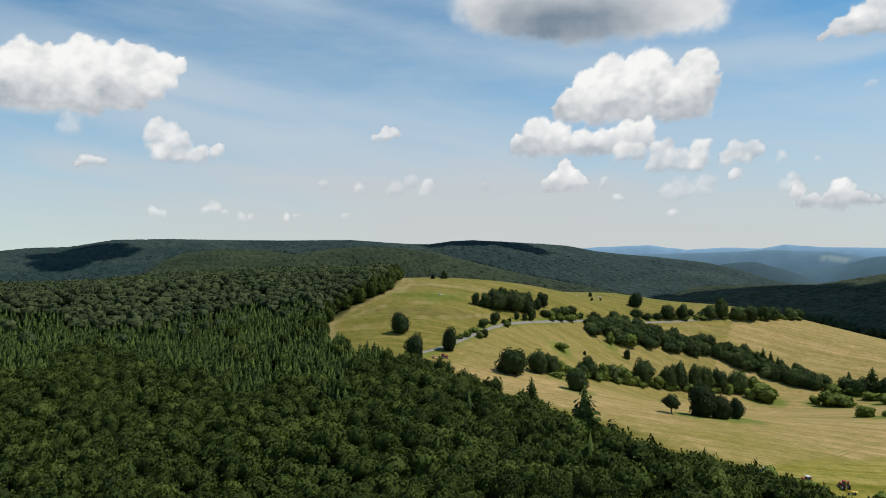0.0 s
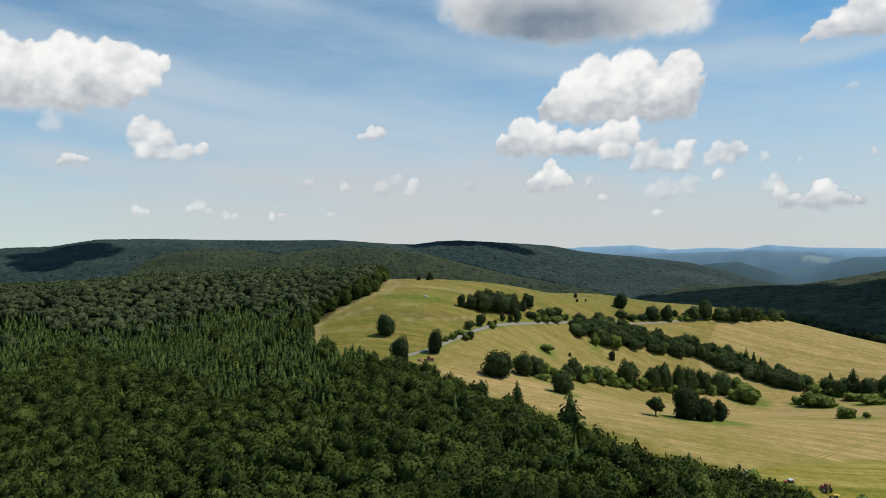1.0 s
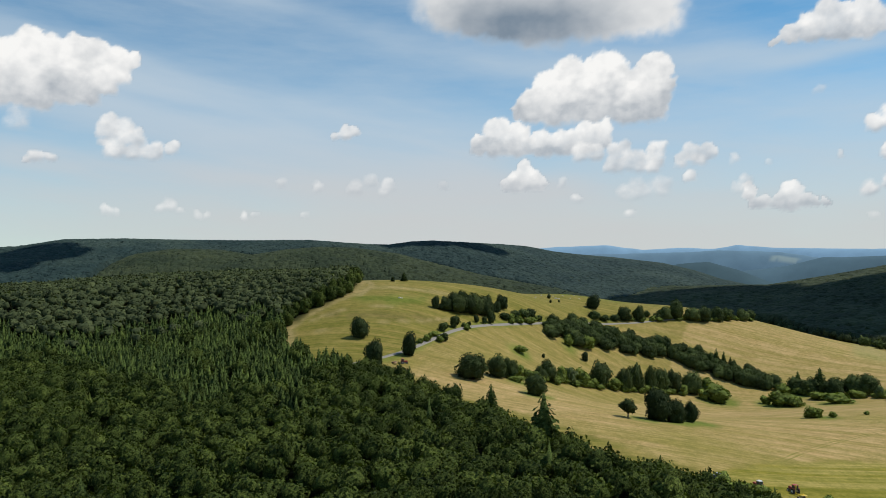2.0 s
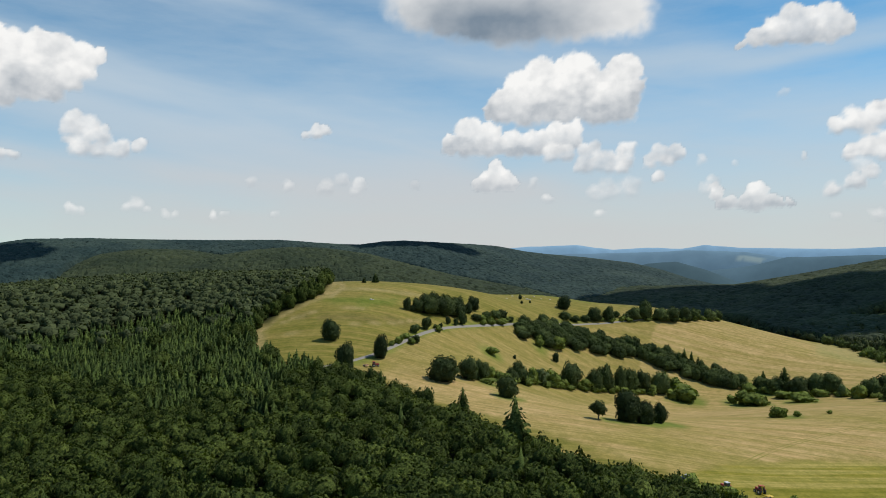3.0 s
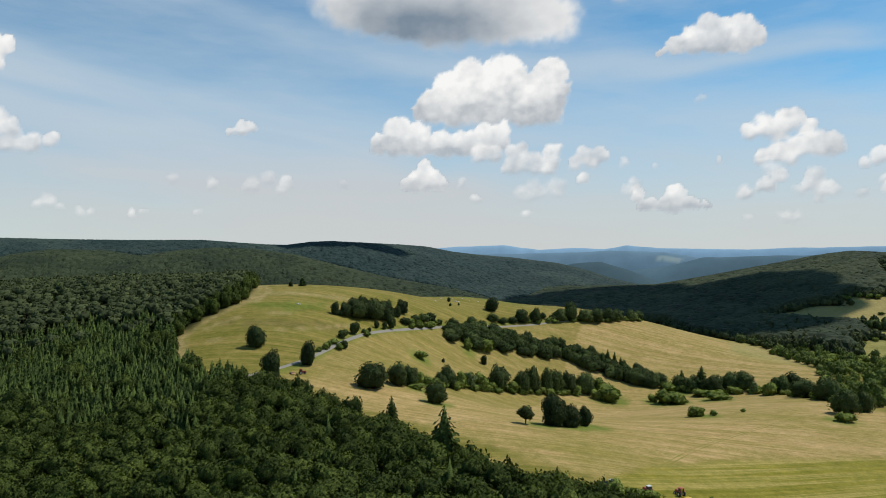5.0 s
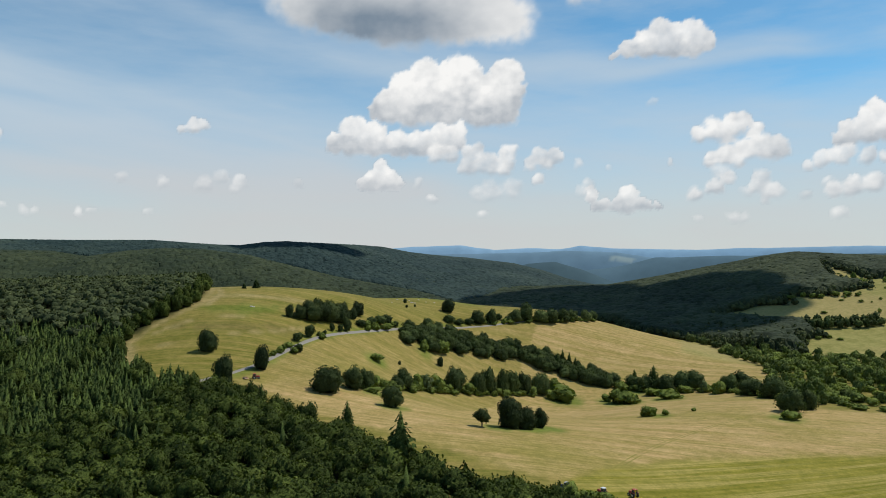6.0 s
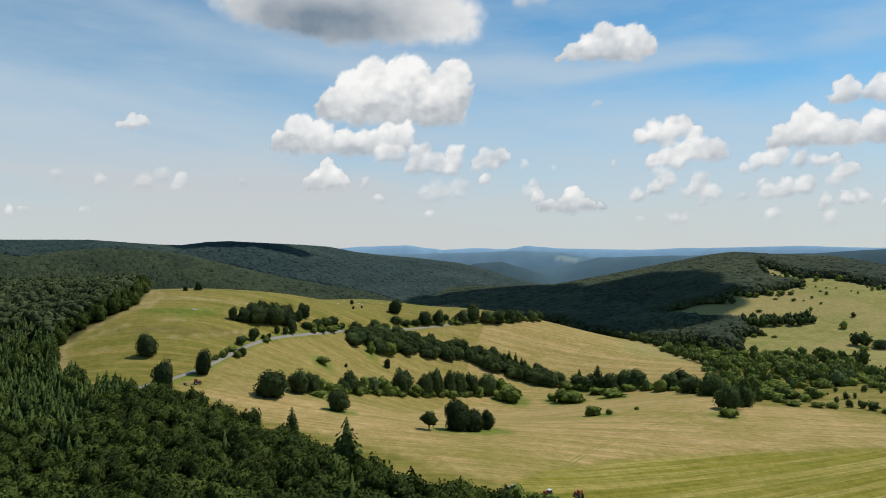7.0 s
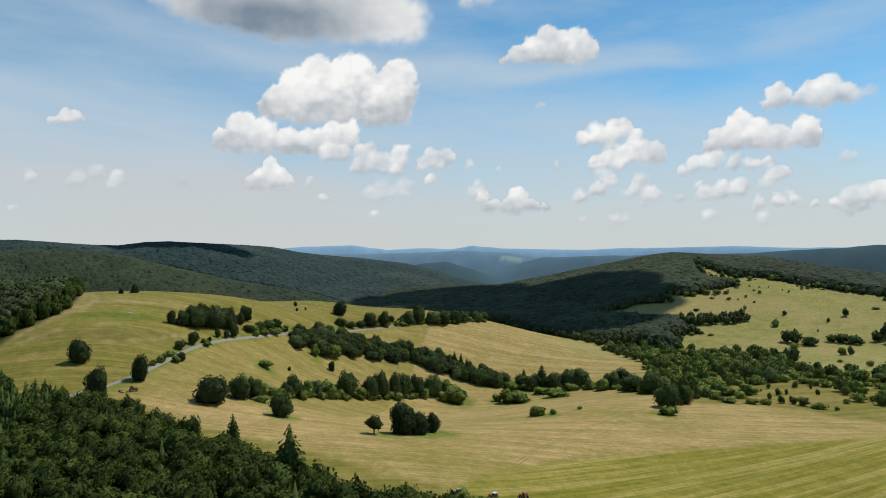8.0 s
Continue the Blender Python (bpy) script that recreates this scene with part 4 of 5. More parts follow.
# single trees and rows: plan x, y, breadth, height in metres
MEADOW_TREES = [(-27, 450, 12.0, 14.1), (4, 420, 9.1, 15.2), (149, 581, 6.1, 8.5), (202, 751, 15.7, 15.9), (154, 751, 4.1, 5.4), (148, 713, 2.8, 3.4), (162, 738, 2.3, 3.0), (106, 538, 2.5, 3.5)]
EDGE_TREES = [(-15, 382, 11.9, 18.0)]
CREST_SPRUCES = [(-9, 636, 3.2, 5.0), (1, 645, 5.6, 8.1)]
HILL_COPSE = [(25, 546, 5.6, 10.2), (33, 550, 8.9, 11.2), (41, 554, 14.0, 16.5), (48, 561, 14.2, 18.5), (56, 568, 12.8, 17.9), (64, 576, 12.1, 16.3), (68, 580, 10.5, 17.4), (85, 617, 9.4, 12.7), (79, 601, 5.5, 10.4), (29, 547, 4.8, 5.1)]
ROAD_TREES = [(28, 493, 7.3, 7.0), (27, 469, 6.2, 6.3), (37, 510, 7.6, 10.4), (56, 546, 4.5, 6.9), (49, 529, 3.2, 4.2), (44, 521, 3.5, 3.7), (63, 552, 4.2, 7.0), (69, 561, 7.6, 13.3), (84, 590, 9.0, 6.5), (95, 604, 9.3, 8.6), (104, 615, 10.4, 9.8), (112, 624, 9.7, 9.4), (120, 627, 5.9, 6.0)]
ROAD_SHRUBS = [(11, 451, 4.6, 3.5), (15, 458, 4.7, 4.7), (17, 463, 4.1, 5.1), (21, 475, 6.3, 3.4), (24, 464, 5.5, 4.4), (46, 516, 5.4, 4.9)]
ROAD_ROW = [(228, 730, 13.1, 15.6), (246, 739, 11.0, 17.1), (261, 756, 6.3, 7.5), (270, 750, 7.5, 8.8), (279, 755, 13.9, 15.2), (295, 761, 14.1, 23.1), (313, 763, 15.5, 15.5), (327, 764, 15.7, 17.0), (346, 773, 14.6, 17.3), (361, 784, 13.5, 14.9), (386, 796, 12.5, 15.3), (401, 810, 11.3, 12.8), (547, 1073, 13.2, 13.3), (201, 709, 9.2, 6.9), (216, 721, 9.4, 7.1), (190, 706, 11.4, 9.2)]
FIELD_SHRUBS = [(85, 520, 12.9, 5.4), (140, 600, 8.1, 10.7), (159, 613, 17.7, 13.0), (65, 410, 11.4, 3.6), (158, 533, 15.8, 8.8), (227, 575, 12.8, 8.8), (253, 567, 27.6, 14.8), (243, 569, 11.8, 8.8), (294, 544, 27.4, 11.8), (289, 559, 10.0, 7.0), (298, 530, 12.5, 8.7), (244, 397, 5.1, 3.7), (269, 404, 3.8, 2.3), (234, 399, 11.7, 7.4)]
LOWER_HEDGE = [(38, 388, 17.0, 15.4), (54, 408, 12.5, 13.6), (62, 416, 9.6, 13.3), (69, 370, 12.2, 11.9), (86, 446, 8.4, 10.8), (94, 460, 10.9, 15.6), (146, 526, 17.1, 19.9), (170, 544, 13.5, 19.0), (183, 555, 15.7, 23.2), (197, 563, 11.3, 22.7), (208, 570, 14.4, 21.2), (220, 575, 13.7, 20.5), (239, 583, 17.0, 20.0)]
LOWER_SCRUB = [(69, 428, 7.3, 8.9), (75, 431, 6.0, 6.9), (107, 479, 8.4, 12.4), (127, 504, 9.8, 14.0), (255, 589, 12.2, 13.2), (137, 513, 8.3, 6.7), (172, 543, 9.0, 6.3), (191, 558, 8.4, 6.5), (97, 460, 6.6, 4.5)]
FIELD_GROUP = [(104, 328, 8.7, 8.8), (119, 331, 12.9, 16.2), (127, 331, 10.7, 11.3), (138, 338, 6.4, 11.0)]
RIGHT_HEDGE = [(338, 600, 13.0, 14.2), (344, 589, 14.0, 16.2), (354, 576, 15.9, 18.2), (375, 580, 16.2, 18.6), (383, 573, 14.0, 18.6), (397, 540, 15.5, 17.0), (406, 540, 15.6, 19.3), (383, 495, 17.3, 14.9), (374, 460, 15.3, 18.8), (323, 383, 13.7, 17.5), (347, 395, 9.5, 15.0), (349, 405, 8.9, 11.0)]
RIGHT_SCRUB = [(324, 598, 12.9, 8.6), (337, 539, 18.9, 9.1), (367, 563, 11.5, 7.5), (382, 536, 13.3, 12.5), (374, 469, 13.7, 7.6), (303, 360, 11.4, 5.6), (339, 567, 15.6, 7.3), (382, 553, 9.4, 7.5)]
HEDGE_SPRUCES = [(350, 586, 15.0, 22.7), (345, 611, 8.8, 14.5), (290, 651, 7.9, 19.1), (297, 651, 6.8, 17.0), (302, 648, 6.8, 13.6), (284, 650, 7.9, 15.7)]
WILLOWS = [(115, 490, 11.0, 13.5), (381, 554, 9.4, 10.7), (816, 682, 22.4, 13.4), (512, 470, 14.0, 14.3), (544, 488, 12.5, 11.6)]
BEHIND_FIELD = [(570, 1076, 16.9, 13.2), (569, 1034, 20.0, 14.6), (571, 1002, 19.5, 14.3), (572, 969, 17.2, 13.9), (577, 951, 17.0, 15.5), (581, 926, 18.3, 16.9), (560, 871, 14.2, 14.4), (549, 826, 16.5, 13.8), (561, 817, 16.5, 12.2), (559, 789, 14.6, 10.4), (563, 770, 15.8, 11.8), (553, 734, 12.4, 8.5)]
CLEARING_TREES = [(481, 445, 3.8, 4.7), (458, 415, 4.4, 6.9), (468, 416, 2.7, 5.0), (438, 405, 3.9, 5.2), (502, 437, 4.7, 6.3), (509, 428, 2.8, 4.7), (490, 406, 3.6, 5.0), (432, 389, 5.0, 6.5), (446, 393, 2.5, 4.7), (439, 384, 5.8, 5.6), (440, 377, 8.2, 6.9), (463, 436, 1.8, 2.0)]
CLEARING_SCRUB = [(442, 366, 12.1, 4.6), (450, 358, 4.0, 3.2), (390, 397, 12.3, 4.4), (406, 391, 10.7, 4.5), (416, 388, 9.9, 4.5), (481, 374, 5.9, 3.9), (392, 412, 10.1, 4.5), (418, 414, 10.4, 6.5)]
PASTURE_TREES = [(804, 709, 18.3, 16.9), (808, 700, 19.7, 20.2), (856, 682, 16.7, 12.1), (862, 672, 18.1, 13.8), (868, 660, 17.9, 13.8), (868, 650, 8.9, 12.0), (915, 810, 6.9, 8.7), (984, 760, 10.2, 13.7), (940, 754, 5.0, 7.6), (773, 592, 7.4, 13.1), (901, 651, 15.0, 17.5), (918, 652, 15.1, 23.1), (668, 604, 7.7, 15.7), (661, 586, 11.3, 18.2), (672, 584, 12.6, 19.7), (904, 632, 19.2, 20.9)]
PASTURE_SHRUBS = [(860, 777, 13.2, 12.8), (785, 681, 13.3, 8.2), (890, 731, 3.2, 3.6), (769, 600, 10.8, 10.8), (705, 518, 8.3, 6.9), (706, 554, 6.2, 3.5), (741, 800, 9.7, 5.2), (747, 811, 6.5, 4.3), (746, 786, 9.6, 3.4), (725, 800, 9.6, 5.1), (700, 794, 7.9, 5.0)]
HILL_SHRUBS = [(974, 1018, 20.7, 11.1), (1001, 1023, 10.5, 15.7), (987, 992, 20.4, 13.2), (1061, 1018, 14.9, 13.9), (1030, 986, 10.3, 9.0), (1024, 1007, 5.2, 4.5), (1070, 1003, 9.5, 6.9), (1063, 968, 14.4, 11.3), (1090, 958, 12.3, 13.7), (1084, 968, 10.3, 9.1), (1072, 911, 7.9, 5.5), (1083, 907, 11.9, 8.9), (1106, 909, 16.0, 10.1), (1182, 941, 20.9, 14.3), (1141, 892, 12.0, 9.1), (1123, 862, 11.6, 13.4), (1136, 858, 13.6, 10.1), (908, 914, 8.5, 5.1), (918, 904, 3.7, 3.0), (938, 907, 5.7, 5.1), (970, 908, 5.7, 6.3)]
SLOPE_SHRUBS = [(925, 877, 5.5, 4.0), (906, 963, 17.6, 9.4), (920, 954, 17.5, 9.4), (933, 945, 11.6, 6.3), (869, 970, 13.6, 9.2), (879, 964, 13.5, 8.2), (834, 980, 21.2, 9.1), (860, 981, 11.7, 9.2), (821, 895, 10.8, 4.8), (1123, 796, 7.4, 5.4), (1058, 765, 14.1, 4.1), (889, 862, 7.2, 7.8), (893, 937, 9.5, 3.1), (936, 987, 9.0, 5.3), (1010, 926, 2.9, 3.2), (1018, 904, 2.9, 3.2), (1094, 940, 3.1, 3.4)]
BELT = [(111, 591), (138, 608), (139, 598), (168, 622), (196, 636), (221, 645), (256, 653), (257, 642), (280, 634), (291, 619), (308, 606), (326, 601), (333, 625), (321, 643), (304, 646), (292, 661), (279, 674), (264, 682), (238, 678), (207, 671), (186, 676), (154, 657), (130, 629)]
VALLEY = [(524, 739), (526, 657), (370, 448), (358, 404), (393, 421), (444, 425), (500, 468), (526, 461), (520, 423), (488, 379), (496, 355), (517, 348), (678, 453), (645, 481), (608, 494), (614, 525), (697, 625), (707, 677), (706, 722), (681, 746), (665, 771), (614, 814)]
SLOPE_COPSE = [(746, 840), (779, 830), (844, 812), (861, 835), (812, 852), (770, 866)]
EDGE_BUSHES = [(112, 221.5, 7, 3.4), (106, 221, 8, 4.5), (132.5, 217.5, 7, 4), (100.5, 222, 8, 6)]
PLANTING = [
    (MEADOW_TREES, DENSE, 1.0, "dark green rounded broadleaf tree standing alone in mown meadow", "tree", "trees in the meadow"),
    (EDGE_TREES, DENSE, 1.0, "large dark green broadleaf tree at the forest edge by the road", "tree", ""),
    (CREST_SPRUCES, SPRUCE_TREE, 1.25, "small dark spruce on the meadow crest", "tree", "spruces on the crest"),
    (HILL_COPSE, DENSE, 1.3, "dark green broadleaf tree in a dense copse on the hill meadow", "tree", "trees of the hill copse"),
    (ROAD_TREES, OPEN, 1.05, "green roadside broadleaf tree beside the narrow road", "tree", "trees beside the road"),
    (ROAD_SHRUBS, SHRUB, 1.1, "light green shrub on the verge of the narrow road", "shrub", "shrubs beside the road"),
    (ROAD_ROW, ROUND, 1.25, "green broadleaf tree in the row along the far road", "tree", "row along the far road"),
    (FIELD_SHRUBS, SHRUB, 1.0, "bright green shrub at the edge of the hay field", "shrub", "shrubs at the hay field"),
    (LOWER_HEDGE, ROUND, 1.08, "dark green broadleaf tree in the hedgerow above the hay field", "tree", "hedgerow trees"),
    (LOWER_SCRUB, SHRUB, 1.3, "light green bush in the hedgerow above the hay field", "shrub", "hedgerow bushes"),
    (FIELD_GROUP[1:], DENSE, 1.1, "dark dense broadleaf tree of a small group in the hay field", "tree", "tree group in the hay field"),
    (FIELD_GROUP[:1], SLIGHT, 1.05, "small open broadleaf tree with a bare trunk in the hay field", "tree", "tree group in the hay field"),
    (EDGE_BUSHES, SHRUB, 1.0, "green bush at the forest edge by the parked tractors", "shrub", "bushes by the tractors"),
    (RIGHT_HEDGE, ROUND, 1.35, "green broadleaf tree in the valley hedgerow by the hay field", "tree", "valley hedgerow trees"),
    (RIGHT_SCRUB, SHRUB, 1.2, "light green bush in the valley hedgerow", "shrub", "valley hedgerow bushes"),
    (HEDGE_SPRUCES, SPRUCE_TREE, 1.0, "dark spruce rising among the hedgerow trees", "tree", "hedgerow spruces"),
    (WILLOWS, WILLOW_TREE, 1.0, "pale silvery green willow among darker trees", "tree", "willows"),
    (BEHIND_FIELD, SMALL, 1.0, "green broadleaf tree behind the brow of the field", "tree", "trees behind the brow"),
    (CLEARING_TREES, SMALL, 1.1, "small green tree in the rough grass clearing", "tree", "small trees in the clearing"),
    (CLEARING_SCRUB, SMALL_SHRUB, 1.1, "low light green bush at the edge of the clearing", "shrub", "bushes round the clearing"),
    (PASTURE_TREES, SMALL, 1.05, "dark green broadleaf tree standing in the pale pasture", "tree", "pasture trees"),
    (PASTURE_SHRUBS, SMALL_SHRUB, 1.05, "green bush in the pale pasture", "shrub", "pasture bushes"),
    (HILL_SHRUBS, SMALL_SHRUB, 1.0, "dark green bush on the upper hill pasture", "shrub", "bushes on the hill"),
    (SLOPE_SHRUBS, SMALL_SHRUB, 1.0, "dark green bush on the hill slope", "shrub", "bushes on the slope"),
]
for rows, kind, wide, label, category, group in PLANTING:
    for x, y, b, h in rows:
        plant(kind, x, y, b * wide, h * 1.03, label, category, group)


def scattered(ring, gap, seed, share=1.0):
    """Jittered places inside a plan outline."""
    g = np.random.default_rng(seed)
    xs, ys = [p[0] for p in ring], [p[1] for p in ring]
    gx_, gy_ = np.meshgrid(np.arange(min(xs), max(xs), gap), np.arange(min(ys), max(ys), gap))
    x, y = gx_ + g.uniform(-0.42, 0.42, gx_.shape) * gap, gy_ + g.uniform(-0.42, 0.42, gx_.shape) * gap
    ok = inside(x, y, ring) & (g.random(x.shape) < share)
    return x[ok], y[ok], g


x, y, g = scattered(BELT, 7.4, 5)
for a, b in zip(x, y):
    plant(ROUND, a, b, g.uniform(10, 15), g.uniform(8, 14), "dark green broadleaf tree in the thick belt across the meadow", "tree", "trees of the meadow belt")
x, y, g = scattered(VALLEY, 11.5, 6, 0.80)
valley_wood, valley_scrub = [], []
for a, b in zip(x, y):
    tall, beyond = g.random() < 0.5, math.hypot(a, b) > 640
    if tall and not beyond:
        plant(SMALL_GREEN, a, b, g.uniform(8, 14), g.uniform(7, 14), "green broadleaf tree in the scrubby valley bottom", "tree", "valley trees")
    elif not beyond:
        plant(SMALL_SHRUB, a, b, g.uniform(7, 13), g.uniform(4, 8), "light green bush in the scrubby valley bottom", "shrub", "valley bushes")
    elif tall:
        valley_wood.append((a, b, land_at(a, b), g.uniform(9, 15), g.uniform(7, 15), g.random(), int(g.integers(4)), g.uniform(0, 6.28)))
    else:
        valley_scrub.append((a, b, land_at(a, b), g.uniform(8, 14), g.uniform(4, 8), g.random(), int(g.integers(4)), g.uniform(0, 6.28)))
HEDGE_LINES = [([(229, 731), (295, 761), (346, 774), (401, 810)], "low bush under the row along the far road"), ([(60, 412), (108, 480), (147, 524), (198, 562), (250, 588)], "low bush filling the hedgerow above the hay field"),
               ([(330, 600), (360, 575), (400, 545), (378, 478)], "low bush filling the valley hedgerow"), ([(84, 588), (119, 624)], "low bush in the hedge by the road")]
g = np.random.default_rng(33)
for line, label in HEDGE_LINES:
    for (ax, ay), (bx, by) in zip(line, line[1:]):
        for k in range(int(math.hypot(bx - ax, by - ay) / 5)):
            s = (k + g.random()) * 5 / math.hypot(bx - ax, by - ay)
            plant(SHRUB, ax + (bx - ax) * s + g.uniform(-4, 4), ay + (by - ay) * s + g.uniform(-4, 4), g.uniform(6, 10), g.uniform(3.5, 7), label, "shrub", "undergrowth of the hedges")
UPPER_PASTURE = [(1024, 1125), (1028, 1020), (1076, 940), (1120, 885), (960, 850), (880, 930), (960, 990), (1000, 1090)]
x, y, g = scattered(UPPER_PASTURE, 26, 9, 0.35)
for a, b in zip(x, y):
    plant(SMALL_SHRUB, a, b, g.uniform(3, 7), g.uniform(2, 5), "small dark bush dotted over the upper hill pasture", "shrub", "dotted bushes on the hill")
x, y, g = scattered(SLOPE_COPSE, 11, 8)
for a, b in zip(x, y):
    plant(SMALL, a, b, g.uniform(12, 16), g.uniform(12, 17), "dark broadleaf tree in the copse on the hill slope", "tree", "slope copse trees")

# ---- the forest: near trees one by one, the rest as one mass ----
SPRUCE_STAND = [(-330, 300), (-206, 334), (-209, 378), (-211, 421), (-180, 390), (-143, 345), (-116, 334), (-92, 323), (-75, 304), (-51, 290), (-33, 292), (-28, 340), (-36, 378), (-66, 418), (-78, 482), (-90, 513), (-111, 542), (-129, 540), (-160, 528), (-193, 506), (-233, 489), (-263, 481), (-291, 471), (-400, 470)]


def forest_mass(name, shapes, leaf, places, label):
    """Many trees joined into one mesh."""
    pieces, tints = [], []
    for (x, y, z, b, h, tint, k, turn) in places:
        v, f, shade = shapes[k]
        c, s = math.cos(turn), math.sin(turn)
        about = np.array([[c, s, 0], [-s, c, 0], [0, 0, 1]])
        pieces.append(((v * [b, b, h]) @ about + [x, y, z], f, (shade / [b, b, h]) @ about))
        tints.append(np.full(len(v), tint))
    v, f, shade = joined(pieces)
    ob = new(name, mesh_of(name, v, f, leaf, True, {"tint": np.concatenate(tints)}, unit(shade)))
    return tagged(ob, label, "forest", kind="stuff")


HEMS = [broadleaf(s + 85, 2, 400, 0.125, 22, low=0.02) for s in range(5)]
MIDDLE = [broadleaf(s + 80, 1, 290, 0.14, 22, low=0.42, dome=0.15) for s in range(6)]
REMOTE = [broadleaf(s + 90, 1, 44, 0.24, 14, low=0.45, ragged=0.3, dome=0.15) for s in range(5)]
SPIRES = [spruce(s + 5, 64, 0.26, 7) for s in range(4)]
AROUND = [(-560, 100), (-560, 930), (-20, 930), (-20, 560), (120, 240), (120, 100)]
x, y, g = scattered(AROUND, 7.0, 11)
r, az = np.hypot(x, y), np.degrees(np.arctan2(x, y))
ok = inside(x, y, FOREST_EDGE) & (az > -40) & (r > 125) & (r < 930)
x, y, r = x[ok], y[ok], r[ok]
stand = inside(x + 60 * (fbm(x / 30, y / 30) - 0.5), y + 60 * (fbm(x / 30 + 30, y / 30) - 0.5), SPRUCE_STAND) & (g.random(len(x)) < 0.93)
z = land(x, y)
nearest = np.argsort(r)[:230]
single = np.zeros(len(x), bool)
single[nearest] = True
hem = ~inside(x + 8, y - 6, FOREST_EDGE) | ~inside(x + 8, y + 5, FOREST_EDGE)
masses = {"hem": [], "middle": [], "remote": [], "spire": []}
for i in range(len(x)):
    tint, turn = g.random(), g.uniform(0, 6.28)
    grow = (0.82 + 0.3 * fbm(x[i] / 40, y[i] / 40)) * g.uniform(0.9, 1.1)
    if stand[i] or (g.random() < 0.01):
        for dx, dy in ((-2, -1), (2, -1.5), (0, 2)) if stand[i] else ((0, 0),):
            masses["spire"].append((x[i] + dx + g.uniform(-1.2, 1.2), y[i] + dy + g.uniform(-1.2, 1.2), z[i], g.uniform(5.0, 7.5), g.uniform(10, 14) * (1.0 if stand[i] else 1.25), g.random(), int(g.integers(4)), turn))
    elif hem[i]:
        masses["hem"].append((x[i], y[i], z[i], g.uniform(8, 12), g.uniform(9, 15) * grow, tint, int(g.integers(5)), turn))
    elif single[i]:
        plant(BIG, x[i], y[i], g.uniform(8.0, 12.5), g.uniform(13, 16.5) * grow, "dense green beech crown in the closed forest", "tree", "beech forest")
    elif r[i] < 470 + 60 * fbm(x[i] / 60, y[i] / 60):
        masses["middle"].append((x[i], y[i], z[i], g.uniform(7.5, 12), g.uniform(13, 16.5) * grow, tint, int(g.integers(5)), turn))
    else:
        masses["remote"].append((x[i], y[i], z[i], g.uniform(9.5, 13.5), g.uniform(14, 15.5) * grow, tint, int(g.integers(5)), turn))
forest_mass("beech_forest", MIDDLE, BEECH, masses["middle"], "closed dark green beech forest below the hill meadow")
forest_mass("forest_hem", HEMS, BEECH, masses["hem"], "leafy forest edge with crowns reaching down to the meadow")
forest_mass("remote_forest", REMOTE, HAZED_LEAF, masses["remote"], "broadleaf forest climbing the hill, greyed for distance haze")
forest_mass("spruce_forest", SPIRES, SPRUCE, masses["spire"], "stand of dark green spruces within the beech forest")
BUSHES = [broadleaf(s + 70, 1, 110, 0.25, 10, low=0.0, ragged=0.25) for s in range(4)]
forest_mass("valley_wood", BUSHES, VALLEY_LEAF, valley_wood, "green broadleaf wood in the far valley bottom")
forest_mass("valley_scrub", BUSHES, SCRUB, valley_scrub, "light green scrub in the far valley bottom")
FOOT = [(560, 800), (612, 806), (668, 770), (718, 815), (694, 890), (632, 912), (596, 900)]
x, y, g = scattered(FOOT, 9.5, 44)
forest_mass("hill_foot_wood", BUSHES, HAZED_LEAF, [(a, b, land_at(a, b), g.uniform(9, 14), g.uniform(13, 20), g.random(), int(g.integers(4)), g.uniform(0, 6.28)) for a, b in zip(x, y)],
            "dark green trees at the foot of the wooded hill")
TINY = [broadleaf(s + 95, 1, 16, 0.3, 10, low=0.05, ragged=0.3) for s in range(4)]
g = np.random.default_rng(21)
forest_mass("hill_forest_hem", TINY, HAZED_LEAF, [(a + g.uniform(-4, 4), b + g.uniform(-4, 4), c, g.uniform(8, 14), g.uniform(8, 15), g.random(), int(g.integers(4)), g.uniform(0, 6.28)) for a, b, c in FRINGE],
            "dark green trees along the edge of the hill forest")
for x, y, b, h in [(47.9, 243, 13, 22.8), (36, 293, 7, 16), (3, 334, 6, 14.5), (-81, 187, 9, 18)]:
    plant(SPRUCE_TREE, x, y, b, h, "tall dark spruce rising above the beech canopy", "tree", "spruces in the beech forest")

# ---- clouds high above, whose shadows lie on the hills ----
def cumulus(name, x, y, z, lobes, seed):
    """A cumulus that shades the place given: billowing lobes on a flat base."""
    g = np.random.default_rng(seed)
    up = 1500.0
    ox, oy = x + (up - z) * sun_way.x / sun_way.z, y + (up - z) * sun_way.y / sun_way.z
    u, f = SPHERES[3]
    pieces = []
    for cx, cy, r in lobes:
        for k in range(4):
            v = u * r * g.uniform(0.55, 0.95) * (1 + 0.16 * np.array([noise.noise(Vector(q) * 2.6 + Vector((k * 5 + seed, cx, cy))) for q in u]))[:, None]
            v[:, 2] = np.where(v[:, 2] < 0, v[:, 2] * 0.25, v[:, 2] * 0.8)
            pieces.append((v + [ox + cx + g.uniform(-0.5, 0.5) * r, oy + cy + g.uniform(-0.5, 0.5) * r, up + g.uniform(0, 30)], f))
    v, f = joined(pieces)
    m, t, bsdf = shader("cloud_white")
    bsdf.inputs["Base Color"].default_value = (0.9, 0.9, 0.9, 1)
    bsdf.inputs["Roughness"].default_value = 1.0
    ob = new(name, mesh_of(name, v, f, m, True))
    return tagged(ob, "white cumulus cloud drifting high above the wooded hills", "cloud", kind="structure")


